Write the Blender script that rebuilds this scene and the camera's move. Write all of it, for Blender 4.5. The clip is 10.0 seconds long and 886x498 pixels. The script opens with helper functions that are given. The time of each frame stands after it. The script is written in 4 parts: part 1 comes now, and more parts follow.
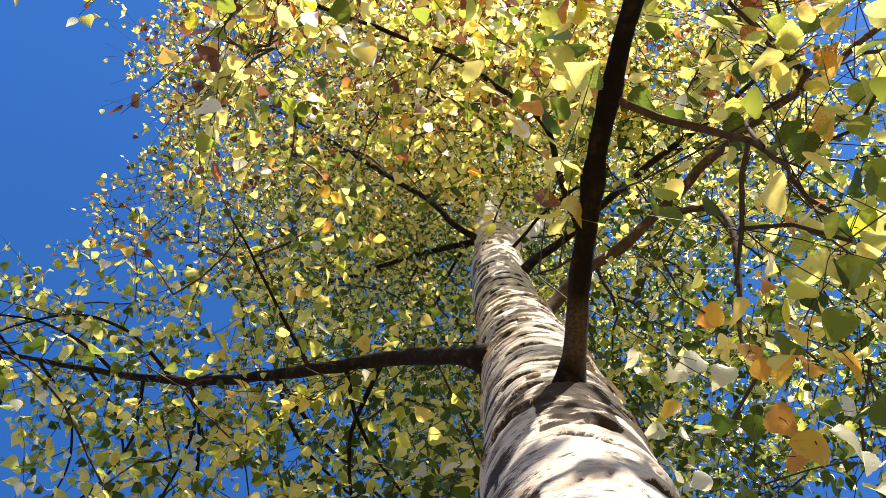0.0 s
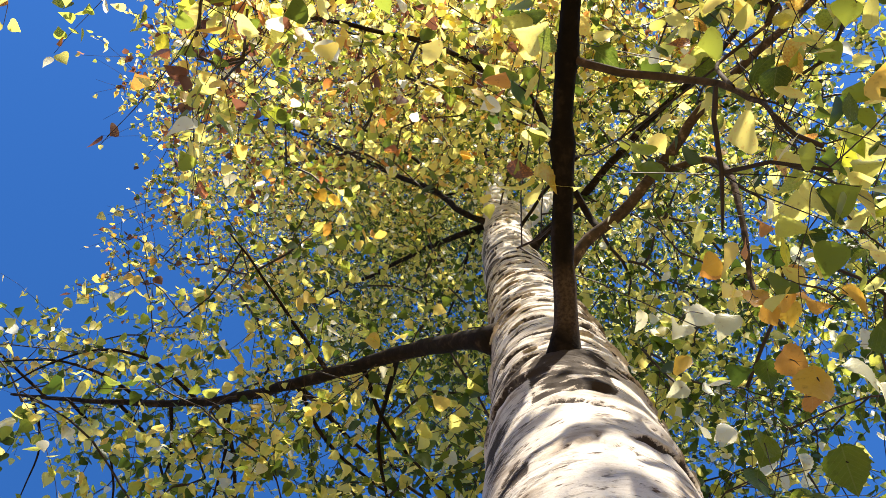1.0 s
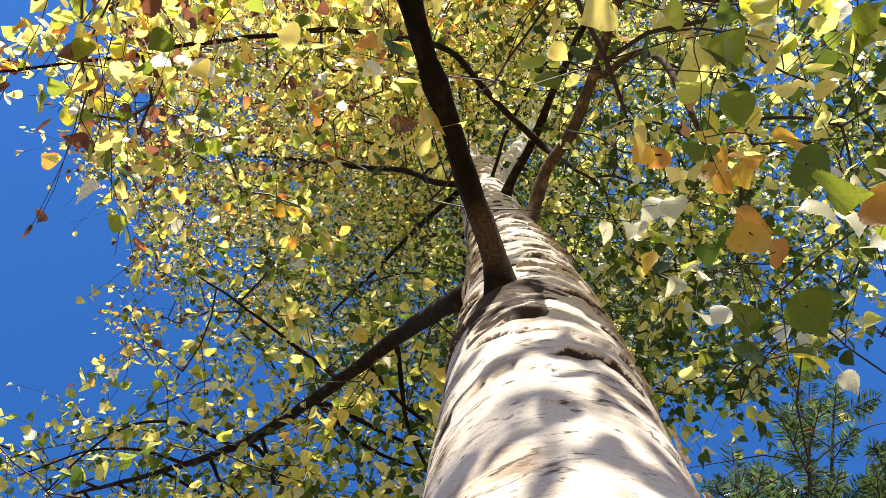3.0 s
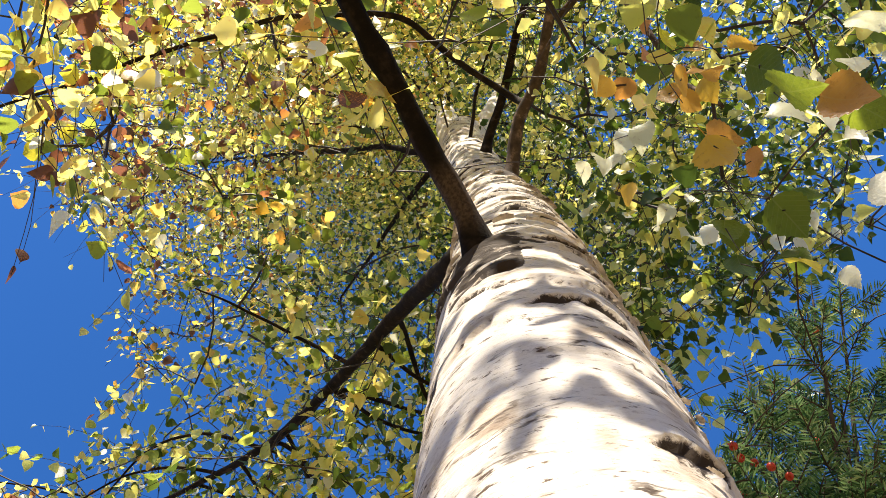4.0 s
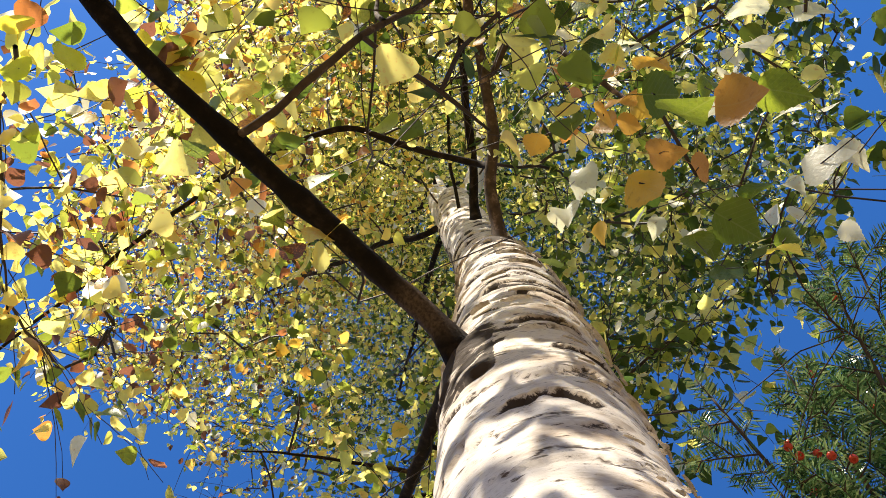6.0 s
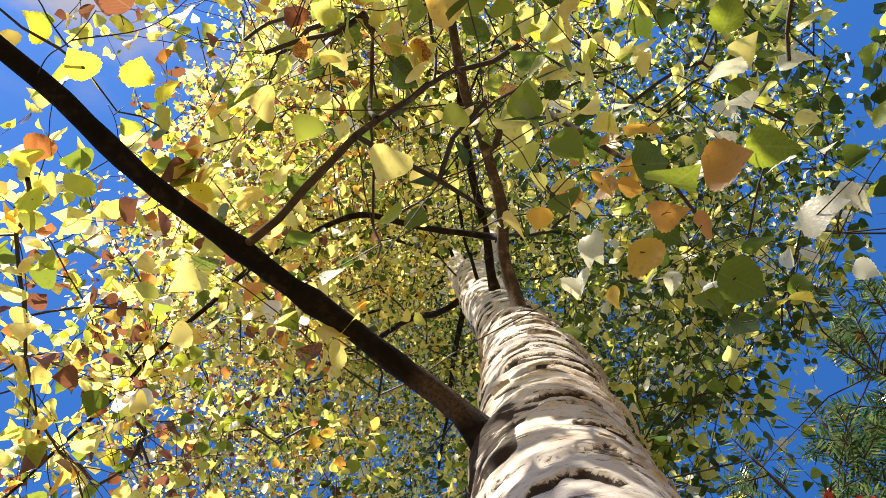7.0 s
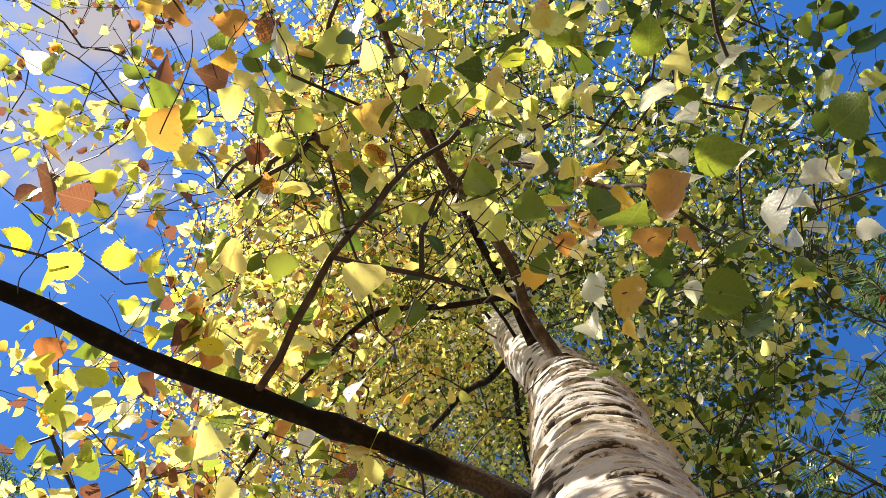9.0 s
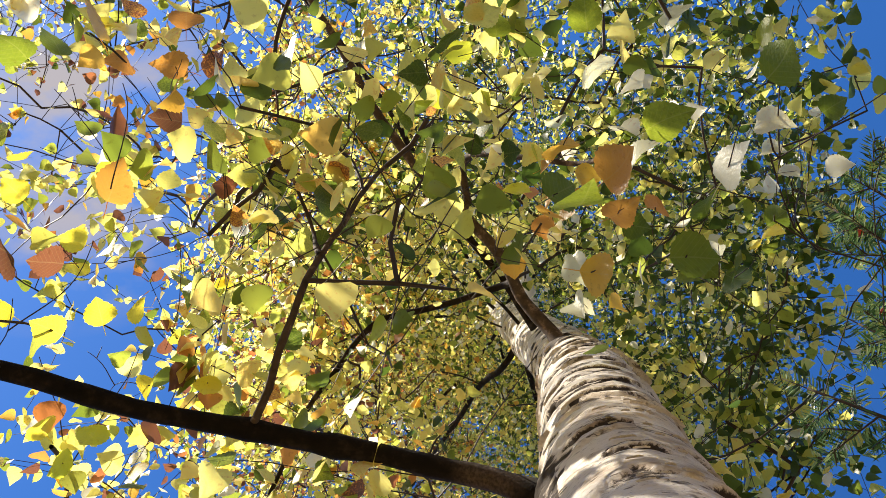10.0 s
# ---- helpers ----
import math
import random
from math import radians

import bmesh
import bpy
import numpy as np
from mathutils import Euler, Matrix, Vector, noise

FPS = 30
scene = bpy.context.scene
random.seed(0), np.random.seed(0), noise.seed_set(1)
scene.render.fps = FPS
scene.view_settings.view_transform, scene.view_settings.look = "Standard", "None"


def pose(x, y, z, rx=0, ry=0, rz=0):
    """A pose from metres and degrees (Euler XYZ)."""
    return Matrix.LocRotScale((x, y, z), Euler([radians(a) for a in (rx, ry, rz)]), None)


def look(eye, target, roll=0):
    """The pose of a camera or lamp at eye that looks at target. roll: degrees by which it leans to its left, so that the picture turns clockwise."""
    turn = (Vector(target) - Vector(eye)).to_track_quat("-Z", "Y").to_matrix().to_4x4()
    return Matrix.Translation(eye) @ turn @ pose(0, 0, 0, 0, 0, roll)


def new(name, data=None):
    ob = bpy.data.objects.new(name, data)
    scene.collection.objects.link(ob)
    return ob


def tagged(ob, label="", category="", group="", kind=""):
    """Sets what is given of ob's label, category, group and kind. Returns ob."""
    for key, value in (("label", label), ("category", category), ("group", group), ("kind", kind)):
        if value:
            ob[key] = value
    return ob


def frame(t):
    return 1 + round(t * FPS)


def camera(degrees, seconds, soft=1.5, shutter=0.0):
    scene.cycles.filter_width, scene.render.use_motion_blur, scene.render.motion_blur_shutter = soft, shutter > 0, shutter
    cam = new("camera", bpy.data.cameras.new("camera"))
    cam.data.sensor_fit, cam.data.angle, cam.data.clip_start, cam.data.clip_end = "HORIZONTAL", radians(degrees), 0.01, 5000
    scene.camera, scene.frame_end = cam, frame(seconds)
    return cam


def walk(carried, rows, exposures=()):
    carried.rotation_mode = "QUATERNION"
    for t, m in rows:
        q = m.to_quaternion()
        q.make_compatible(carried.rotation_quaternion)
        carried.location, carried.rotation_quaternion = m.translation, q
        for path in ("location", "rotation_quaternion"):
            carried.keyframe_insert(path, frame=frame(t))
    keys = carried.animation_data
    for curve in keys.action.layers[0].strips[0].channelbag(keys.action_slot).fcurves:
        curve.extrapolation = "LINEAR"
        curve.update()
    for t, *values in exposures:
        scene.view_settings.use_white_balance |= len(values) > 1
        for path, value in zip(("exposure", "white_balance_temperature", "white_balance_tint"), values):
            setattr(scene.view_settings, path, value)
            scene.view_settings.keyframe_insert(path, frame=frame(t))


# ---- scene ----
cam = camera(52.0, 10.0, soft=0.8)


def facing(eye, ahead, up):
    """A camera's pose from its eye, the way it looks and its upper side."""
    back = -Vector(ahead).normalized()
    right = Vector(up).cross(back).normalized()
    over = back.cross(right)
    turn = Matrix((right, over, back)).transposed().to_4x4()
    return Matrix.Translation(eye) @ turn


# seconds, eye, ahead, up: a slow arc round the trunk, looking almost straight up
PATH = [
    (0, (0.005, 0.005, 1.4), (0.0131, 0.1428, 0.9896), (0.0027, -0.9897, 0.1428)),
    (0.5, (0.039, 0.017, 1.409), (-0.0035, 0.1467, 0.9892), (0.0709, -0.9867, 0.1466)),
    (1, (0.08, 0.025, 1.413), (-0.0151, 0.1502, 0.9885), (0.1356, -0.9792, 0.1508)),
    (1.5, (0.13, 0.032, 1.414), (-0.0246, 0.1528, 0.9879), (0.2091, -0.9656, 0.1545)),
    (2, (0.168, 0.046, 1.422), (-0.0355, 0.1549, 0.9873), (0.2933, -0.9428, 0.1585)),
    (2.2, (0.181, 0.049, 1.418), (-0.0372, 0.1579, 0.9868), (0.324, -0.9323, 0.1613)),
    (3.3, (0.256, 0.112, 1.464), (-0.0518, 0.1725, 0.9836), (0.4912, -0.8531, 0.1755)),
    (3.5, (0.266, 0.11, 1.461), (-0.0567, 0.1778, 0.9824), (0.5294, -0.8289, 0.1806)),
    (4, (0.274, 0.133, 1.472), (-0.0676, 0.1937, 0.9787), (0.5864, -0.7859, 0.1961)),
    (4.5, (0.299, 0.157, 1.481), (-0.0767, 0.193, 0.9781), (0.6559, -0.729, 0.1952)),
    (5, (0.337, 0.171, 1.495), (-0.0923, 0.1792, 0.9795), (0.7221, -0.6652, 0.1898)),
    (5.5, (0.374, 0.169, 1.489), (-0.0723, 0.1497, 0.986), (0.7751, -0.6136, 0.15)),
    (6, (0.407, 0.166, 1.482), (-0.05, 0.1169, 0.9919), (0.8269, -0.5521, 0.1067)),
    (6.2, (0.42, 0.159, 1.481), (-0.0425, 0.1067, 0.9934), (0.84, -0.5344, 0.0933)),
    (7.3, (0.455, 0.182, 1.453), (0.0149, 0.0434, 0.9989), (0.9067, -0.4219, 0.0049)),
    (7.5, (0.466, 0.193, 1.448), (0.0224, 0.0396, 0.999), (0.924, -0.3824, -0.0056)),
    (8, (0.481, 0.207, 1.448), (0.0415, 0.028, 0.9987), (0.9422, -0.3334, -0.0298)),
    (8.5, (0.501, 0.208, 1.44), (0.0518, 0.0059, 0.9987), (0.9588, -0.2802, -0.0481)),
    (9, (0.512, 0.23, 1.434), (0.0514, -0.0065, 0.9986), (0.9787, -0.1982, -0.0517)),
    (9.5, (0.522, 0.253, 1.433), (0.0452, -0.0083, 0.999), (0.9932, -0.107, -0.0458)),
    (10, (0.53, 0.279, 1.426), (0.0468, -0.0078, 0.9988), (0.998, -0.0409, -0.047)),
]
walk(cam, [(t, facing(eye, ahead, up)) for t, eye, ahead, up in PATH], exposures=[(0.0, 1.14), (4.0, 1.15), (5.3, 1.04), (7.3, 1.16), (8.5, 1.18), (10.0, 1.0)])

# ---- light ----
SUN_AZIMUTH, SUN_HEIGHT = radians(-60), radians(45)   # azimuth from +x towards +y
to_sun = Vector((math.cos(SUN_AZIMUTH) * math.cos(SUN_HEIGHT), math.sin(SUN_AZIMUTH) * math.cos(SUN_HEIGHT), math.sin(SUN_HEIGHT)))
sun = new("sun", bpy.data.lights.new("sun", "SUN"))
sun.data.energy, sun.data.angle, sun.data.color = 5.0, radians(0.7), (1.0, 0.90, 0.74)
sun.matrix_world = look(to_sun * 50, (0, 0, 0))

world = bpy.data.worlds.new("sky")
scene.world = world
world.use_nodes = True
wn, wl = world.node_tree.nodes, world.node_tree.links
sky = wn.new("ShaderNodeTexSky")
sky.sky_type, sky.sun_disc = "NISHITA", False
sky.sun_elevation, sky.sun_rotation = SUN_HEIGHT, math.pi / 2 - SUN_AZIMUTH
sky.altitude, sky.air_density, sky.dust_density, sky.ozone_density = 400, 1.0, 0.45, 3.0
deep = wn.new("ShaderNodeHueSaturation")
deep.inputs["Saturation"].default_value, deep.inputs["Value"].default_value = 1.24, 1.0
wl.new(sky.outputs[0], deep.inputs["Color"])
# thin broken cloud high up on the sunny side
toward = wn.new("ShaderNodeTexCoord").outputs["Generated"]
stretch = wn.new("ShaderNodeMapping")
stretch.inputs["Scale"].default_value = (7, 3.5, 9)
wl.new(toward, stretch.inputs["Vector"])
wisps = wn.new("ShaderNodeTexNoise")
wisps.inputs["Scale"].default_value, wisps.inputs["Detail"].default_value = 1.6, 6
wl.new(stretch.outputs[0], wisps.inputs["Vector"])
near_cloud = wn.new("ShaderNodeVectorMath")
near_cloud.operation = "DOT_PRODUCT"
near_cloud.inputs[1].default_value = Vector((1.35, -3.75, 8.5)).normalized()
wl.new(toward, near_cloud.inputs[0])
reach = wn.new("ShaderNodeMapRange")
reach.inputs["From Min"].default_value, reach.inputs["From Max"].default_value = 0.978, 0.998
wl.new(near_cloud.outputs["Value"], reach.inputs["Value"])
body = wn.new("ShaderNodeMapRange")
body.inputs["From Min"].default_value, body.inputs["From Max"].default_value = 0.44, 0.60
wl.new(wisps.outputs[0], body.inputs["Value"])
cover = wn.new("ShaderNodeMath")
cover.operation = "MULTIPLY"
wl.new(reach.outputs[0], cover.inputs[0])
wl.new(body.outputs[0], cover.inputs[1])
veil = wn.new("ShaderNodeMix")
veil.data_type = "RGBA"
wl.new(cover.outputs[0], veil.inputs[0])
tint = wn.new("ShaderNodeMix")
tint.data_type, tint.blend_type = "RGBA", "MULTIPLY"
tint.inputs[0].default_value, tint.inputs[7].default_value = 1.0, (0.68, 0.87, 1.12, 1)
wl.new(deep.outputs[0], tint.inputs[6])
wl.new(tint.outputs[2], veil.inputs[6])
veil.inputs[7].default_value = (2.7, 2.5, 2.65, 1)
wl.new(veil.outputs[2], wn["Background"].inputs[0])
wn["Background"].inputs[1].default_value = 0.10

# ---- materials ----


def material(name):
    m = bpy.data.materials.new(name)
    m.use_nodes = True
    n, l = m.node_tree.nodes, m.node_tree.links
    return m, n, l, n["Principled BSDF"]


def put(l, a, b):
    l.new(a, b)


def ramp(n, stops, mode="LINEAR"):
    r = n.new("ShaderNodeValToRGB")
    r.color_ramp.interpolation = mode
    e = r.color_ramp.elements
    while len(e) < len(stops):
        e.new(0.5)
    for k, (p, c) in zip(e, stops):
        k.position, k.color = p, (*c, 1) if len(c) == 3 else c
    return r


def noise_node(n, l, vec, scale, detail=4.0, rough=0.6):
    t = n.new("ShaderNodeTexNoise")
    t.inputs["Scale"].default_value, t.inputs["Detail"].default_value, t.inputs["Roughness"].default_value = scale, detail, rough
    if vec is not None:
        l.new(vec, t.inputs["Vector"])
    return t


def scaled(n, l, vec, s):
    m = n.new("ShaderNodeMapping")
    m.inputs["Scale"].default_value = s
    l.new(vec, m.inputs["Vector"])
    return m.outputs[0]


def mixed(n, l, fac, a, b, mode="MIX"):
    m = n.new("ShaderNodeMix")
    m.data_type, m.blend_type = "RGBA", mode
    for sock, v in ((m.inputs[0], fac), (m.inputs[6], a), (m.inputs[7], b)):
        if isinstance(v, (int, float)):
            sock.default_value = v
        elif isinstance(v, tuple):
            sock.default_value = (*v, 1)
        else:
            l.new(v, sock)
    return m.outputs[2]


def bumped(n, l, height, strength, distance, bsdf):
    b = n.new("ShaderNodeBump")
    b.inputs["Strength"].default_value, b.inputs["Distance"].default_value = strength, distance
    l.new(height, b.inputs["Height"])
    l.new(b.outputs[0], bsdf.inputs["Normal"])


def birch_bark():
    m, n, l, p = material("birch_bark")
    uv = n.new("ShaderNodeUVMap").outputs[0]
    broad = noise_node(n, l, scaled(n, l, uv, (7, 12, 1)), 1.0, 5, 0.65)
    dash = noise_node(n, l, scaled(n, l, uv, (34, 95, 1)), 1.0, 5, 0.6)
    crack = noise_node(n, l, scaled(n, l, uv, (8, 20, 1)), 1.0, 5, 0.6)
    where = noise_node(n, l, scaled(n, l, uv, (9, 14, 1)), 1.0, 3)
    fine = noise_node(n, l, scaled(n, l, uv, (90, 200, 1)), 1.0, 4, 0.7)
    base = ramp(n, [(0.30, (0.30, 0.22, 0.155)), (0.40, (0.54, 0.455, 0.365)), (0.48, (0.76, 0.69, 0.60)), (0.72, (0.82, 0.76, 0.685))])
    put(l, broad.outputs[0], base.inputs[0])
    # short dark breathing marks
    marks = ramp(n, [(0.0, (1, 1, 1)), (0.33, (1, 1, 1)), (0.39, (0, 0, 0))])
    put(l, dash.outputs[0], marks.inputs[0])
    c = mixed(n, l, marks.outputs[0], base.outputs[0], (0.11, 0.075, 0.055))
    # long ragged cracks between the paper layers
    split = ramp(n, [(0.455, (0, 0, 0)), (0.485, (1, 1, 1)), (0.50, (1, 1, 1)), (0.525, (0, 0, 0))])
    put(l, crack.outputs[0], split.inputs[0])
    gate = ramp(n, [(0.50, (0, 0, 0)), (0.62, (1, 1, 1))])
    put(l, where.outputs[0], gate.inputs[0])
    both = n.new("ShaderNodeMath")
    both.operation = "MULTIPLY"
    put(l, split.outputs[0], both.inputs[0])
    put(l, gate.outputs[0], both.inputs[1])
    c = mixed(n, l, both.outputs[0], c, (0.085, 0.06, 0.045))
    speck = ramp(n, [(0.28, (0.5, 0.44, 0.38)), (0.42, (1, 1, 1))])
    put(l, fine.outputs[0], speck.inputs[0])
    c = mixed(n, l, 0.6, c, speck.outputs[0], "MULTIPLY")
    scar_shade = n.new("ShaderNodeAttribute")
    scar_shade.attribute_name = "scar_shade"
    fray = noise_node(n, l, scaled(n, l, uv, (75, 150, 1)), 1.0, 6, 0.8)
    torn = n.new("ShaderNodeMath")
    torn.operation = "MULTIPLY_ADD"
    put(l, fray.outputs[0], torn.inputs[0])
    torn.inputs[1].default_value = 0.9
    half_scar_shade = n.new("ShaderNodeMath")
    half_scar_shade.operation = "MULTIPLY"
    put(l, scar_shade.outputs["Fac"], half_scar_shade.inputs[0])
    half_scar_shade.inputs[1].default_value = 0.5
    put(l, half_scar_shade.outputs[0], torn.inputs[2])
    dark = ramp(n, [(0.55, (0, 0, 0)), (0.65, (1, 1, 1))])
    brown = ramp(n, [(0.47, (0, 0, 0)), (0.62, (1, 1, 1))])
    put(l, torn.outputs[0], dark.inputs[0])
    put(l, torn.outputs[0], brown.inputs[0])
    under_ = n.new("ShaderNodeMath")
    under_.operation = "MULTIPLY"
    put(l, brown.outputs[0], under_.inputs[0])
    under_.inputs[1].default_value = 0.5
    c = mixed(n, l, under_.outputs[0], c, (0.34, 0.24, 0.16))
    c = mixed(n, l, dark.outputs[0], c, (0.055, 0.04, 0.03))
    put(l, c, p.inputs["Base Color"])
    p.inputs["Roughness"].default_value = 0.8
    p.inputs["Specular IOR Level"].default_value = 0.2
    sum_ = n.new("ShaderNodeMath")
    sum_.operation = "MULTIPLY_ADD"
    put(l, both.outputs[0], sum_.inputs[0])
    sum_.inputs[1].default_value = -1.2
    put(l, fine.outputs[0], sum_.inputs[2])
    bumped(n, l, sum_.outputs[0], 0.4, 0.003, p)
    return m


def dark_bark(name="branch_bark", lift=1.0):
    m, n, l, p = material(name)
    co = n.new("ShaderNodeTexCoord").outputs["Object"]
    a = noise_node(n, l, co, 30, 5)
    b = noise_node(n, l, co, 180, 3)
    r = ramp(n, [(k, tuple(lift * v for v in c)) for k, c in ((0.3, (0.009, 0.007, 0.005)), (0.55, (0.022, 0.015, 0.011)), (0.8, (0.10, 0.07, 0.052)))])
    put(l, a.outputs[0], r.inputs[0])
    # brown for the sunlit length of a limb, painted into the colour
    lit_brown = n.new("ShaderNodeAttribute")
    lit_brown.attribute_name = "lit_brown"
    grain = ramp(n, [(0.35, (0.045, 0.033, 0.026)), (0.65, (0.12, 0.085, 0.066))])
    put(l, b.outputs[0], grain.inputs[0])
    put(l, mixed(n, l, lit_brown.outputs["Fac"], r.outputs[0], grain.outputs[0]), p.inputs["Base Color"])
    p.inputs["Roughness"].default_value = 0.85
    p.inputs["Specular IOR Level"].default_value = 0.15
    bumped(n, l, b.outputs[0], 0.5, 0.003, p)
    return m


def twig_bark():
    m, n, l, p = material("twig_bark")
    co = n.new("ShaderNodeTexCoord").outputs["Object"]
    a = noise_node(n, l, co, 12, 3)
    r = ramp(n, [(0.3, (0.018, 0.011, 0.008)), (0.7, (0.06, 0.034, 0.024))])
    put(l, a.outputs[0], r.inputs[0])
    put(l, r.outputs[0], p.inputs["Base Color"])
    p.inputs["Roughness"].default_value = 0.6
    return m


# autumn tones; the dark greens also stand in for unlit leaves
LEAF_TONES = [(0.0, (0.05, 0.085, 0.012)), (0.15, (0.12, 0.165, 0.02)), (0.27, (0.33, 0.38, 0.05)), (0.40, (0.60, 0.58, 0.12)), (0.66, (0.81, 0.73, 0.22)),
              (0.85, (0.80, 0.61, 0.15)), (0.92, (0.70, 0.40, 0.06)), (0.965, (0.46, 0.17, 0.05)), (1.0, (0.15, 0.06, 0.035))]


def leaf_material(name, per_island, stops=LEAF_TONES):
    m, n, l, p = material(name)
    pick = n.new("ShaderNodeNewGeometry").outputs["Random Per Island"] if per_island else n.new("ShaderNodeObjectInfo").outputs["Random"]
    co = n.new("ShaderNodeTexCoord").outputs["Object"]
    region = noise_node(n, l, co, 0.9 if per_island else 14.0, 2)
    add = n.new("ShaderNodeMath")
    add.operation = "MULTIPLY_ADD"
    l.new(region.outputs[0], add.inputs[0])
    add.inputs[1].default_value = 0.55 if per_island else 0.25
    l.new(pick, add.inputs[2])
    sub = n.new("ShaderNodeMath")
    sub.operation, sub.use_clamp = "SUBTRACT", True
    l.new(add.outputs[0], sub.inputs[0])
    sub.inputs[1].default_value = 0.28 if per_island else 0.12
    r = ramp(n, stops)
    if per_island:
        # greener and darker away from the sun: the crown's shade painted into the tone
        shade_tone = n.new("ShaderNodeMapRange")
        shade_tone.inputs["From Min"].default_value, shade_tone.inputs["From Max"].default_value = -0.6, 1.5
        shade_tone.inputs["To Min"].default_value, shade_tone.inputs["To Max"].default_value = -0.12, 0.36
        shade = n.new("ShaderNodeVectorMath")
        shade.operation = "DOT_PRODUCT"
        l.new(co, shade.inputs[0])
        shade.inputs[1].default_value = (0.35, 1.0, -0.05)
        l.new(shade.outputs["Value"], shade_tone.inputs["Value"])
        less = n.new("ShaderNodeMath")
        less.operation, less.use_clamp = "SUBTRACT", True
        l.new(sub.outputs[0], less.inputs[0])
        l.new(shade_tone.outputs[0], less.inputs[1])
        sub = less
    l.new(sub.outputs[0], r.inputs[0])
    tone = r.outputs[0]
    if per_island:
        # a few leaves turned near white: glints painted into the colour
        many = n.new("ShaderNodeMath")
        many.operation = "MULTIPLY"
        l.new(pick, many.inputs[0])
        many.inputs[1].default_value = 37.7
        loop = n.new("ShaderNodeMath")
        loop.operation = "FRACT"
        l.new(many.outputs[0], loop.inputs[0])
        glint = n.new("ShaderNodeMath")
        glint.operation = "GREATER_THAN"
        l.new(loop.outputs[0], glint.inputs[0])
        glint.inputs[1].default_value = 0.94
        tone = mixed(n, l, glint.outputs[0], tone, (0.80, 0.77, 0.58))
    blot = noise_node(n, l, co, 70 if per_island else 6, 4)
    spots = ramp(n, [(0.30, (0.55, 0.42, 0.3)), (0.42, (1, 1, 1))])
    l.new(blot.outputs[0], spots.inputs[0])
    c = mixed(n, l, 0.5, tone, spots.outputs[0], "MULTIPLY")
    if not per_island:
        # a pale midrib and side veins, in the leaf's own length
        xyz = n.new("ShaderNodeSeparateXYZ")
        l.new(co, xyz.inputs[0])

        def calc(op, a, b=0.0):
            m_ = n.new("ShaderNodeMath")
            m_.operation = op
            for k_, v_ in ((0, a), (1, b)):
                if isinstance(v_, float):
                    m_.inputs[k_].default_value = v_
                else:
                    l.new(v_, m_.inputs[k_])
            return m_.outputs[0]

        out_ = calc("ABSOLUTE", xyz.outputs["Y"])
        side_ = calc("ABSOLUTE", calc("SUBTRACT", calc("FRACT", calc("MULTIPLY", calc("SUBTRACT", xyz.outputs["X"], calc("MULTIPLY", out_, 0.8)), 8.0)), 0.5))
        rib = calc("MAXIMUM", calc("LESS_THAN", out_, 0.014), calc("MULTIPLY", calc("LESS_THAN", side_, 0.06), 0.6))
        c = mixed(n, l, calc("MULTIPLY", rib, 0.10), c, (0.55, 0.50, 0.22))
    l.new(c, p.inputs["Base Color"])
    p.inputs["Roughness"].default_value = 0.38
    p.inputs["Specular IOR Level"].default_value = 0.6
    veins = noise_node(n, l, co, 260 if per_island else 16, 2)
    bumped(n, l, veins.outputs[0], 0.25, 0.002 if per_island else 0.005, p)
    back = n.new("ShaderNodeBsdfTranslucent")
    bright = n.new("ShaderNodeHueSaturation")
    bright.inputs["Saturation"].default_value, bright.inputs["Value"].default_value = 1.0, 1.6
    l.new(c, bright.inputs["Color"])
    l.new(bright.outputs[0], back.inputs[0])
    mix = n.new("ShaderNodeMixShader")
    mix.inputs[0].default_value = 0.56
    l.new(p.outputs[0], mix.inputs[1])
    l.new(back.outputs[0], mix.inputs[2])
    l.new(mix.outputs[0], n["Material Output"].inputs[0])
    return m


def needle_material():
    m, n, l, p = material("yew_needles")
    g = n.new("ShaderNodeNewGeometry")
    r = ramp(n, [(0.0, (0.012, 0.042, 0.02)), (0.4, (0.075, 0.18, 0.065)), (0.75, (0.24, 0.40, 0.16)), (1.0, (0.42, 0.53, 0.26))])
    l.new(g.outputs["Random Per Island"], r.inputs[0])
    l.new(r.outputs[0], p.inputs["Base Color"])
    p.inputs["Roughness"].default_value = 0.26
    thin = n.new("ShaderNodeBsdfTranslucent")
    l.new(r.outputs[0], thin.inputs[0])
    mix = n.new("ShaderNodeMixShader")
    mix.inputs[0].default_value = 0.3
    l.new(p.outputs[0], mix.inputs[1])
    l.new(thin.outputs[0], mix.inputs[2])
    l.new(mix.outputs[0], n["Material Output"].inputs[0])
    return m


def plain(name, colour, rough=0.5, scale=40.0):
    m, n, l, p = material(name)
    co = n.new("ShaderNodeTexCoord").outputs["Object"]
    a = noise_node(n, l, co, scale, 4)
    r = ramp(n, [(0.3, tuple(v * 0.65 for v in colour)), (0.7, colour)])
    l.new(a.outputs[0], r.inputs[0])
    l.new(r.outputs[0], p.inputs["Base Color"])
    p.inputs["Roughness"].default_value = rough
    return m


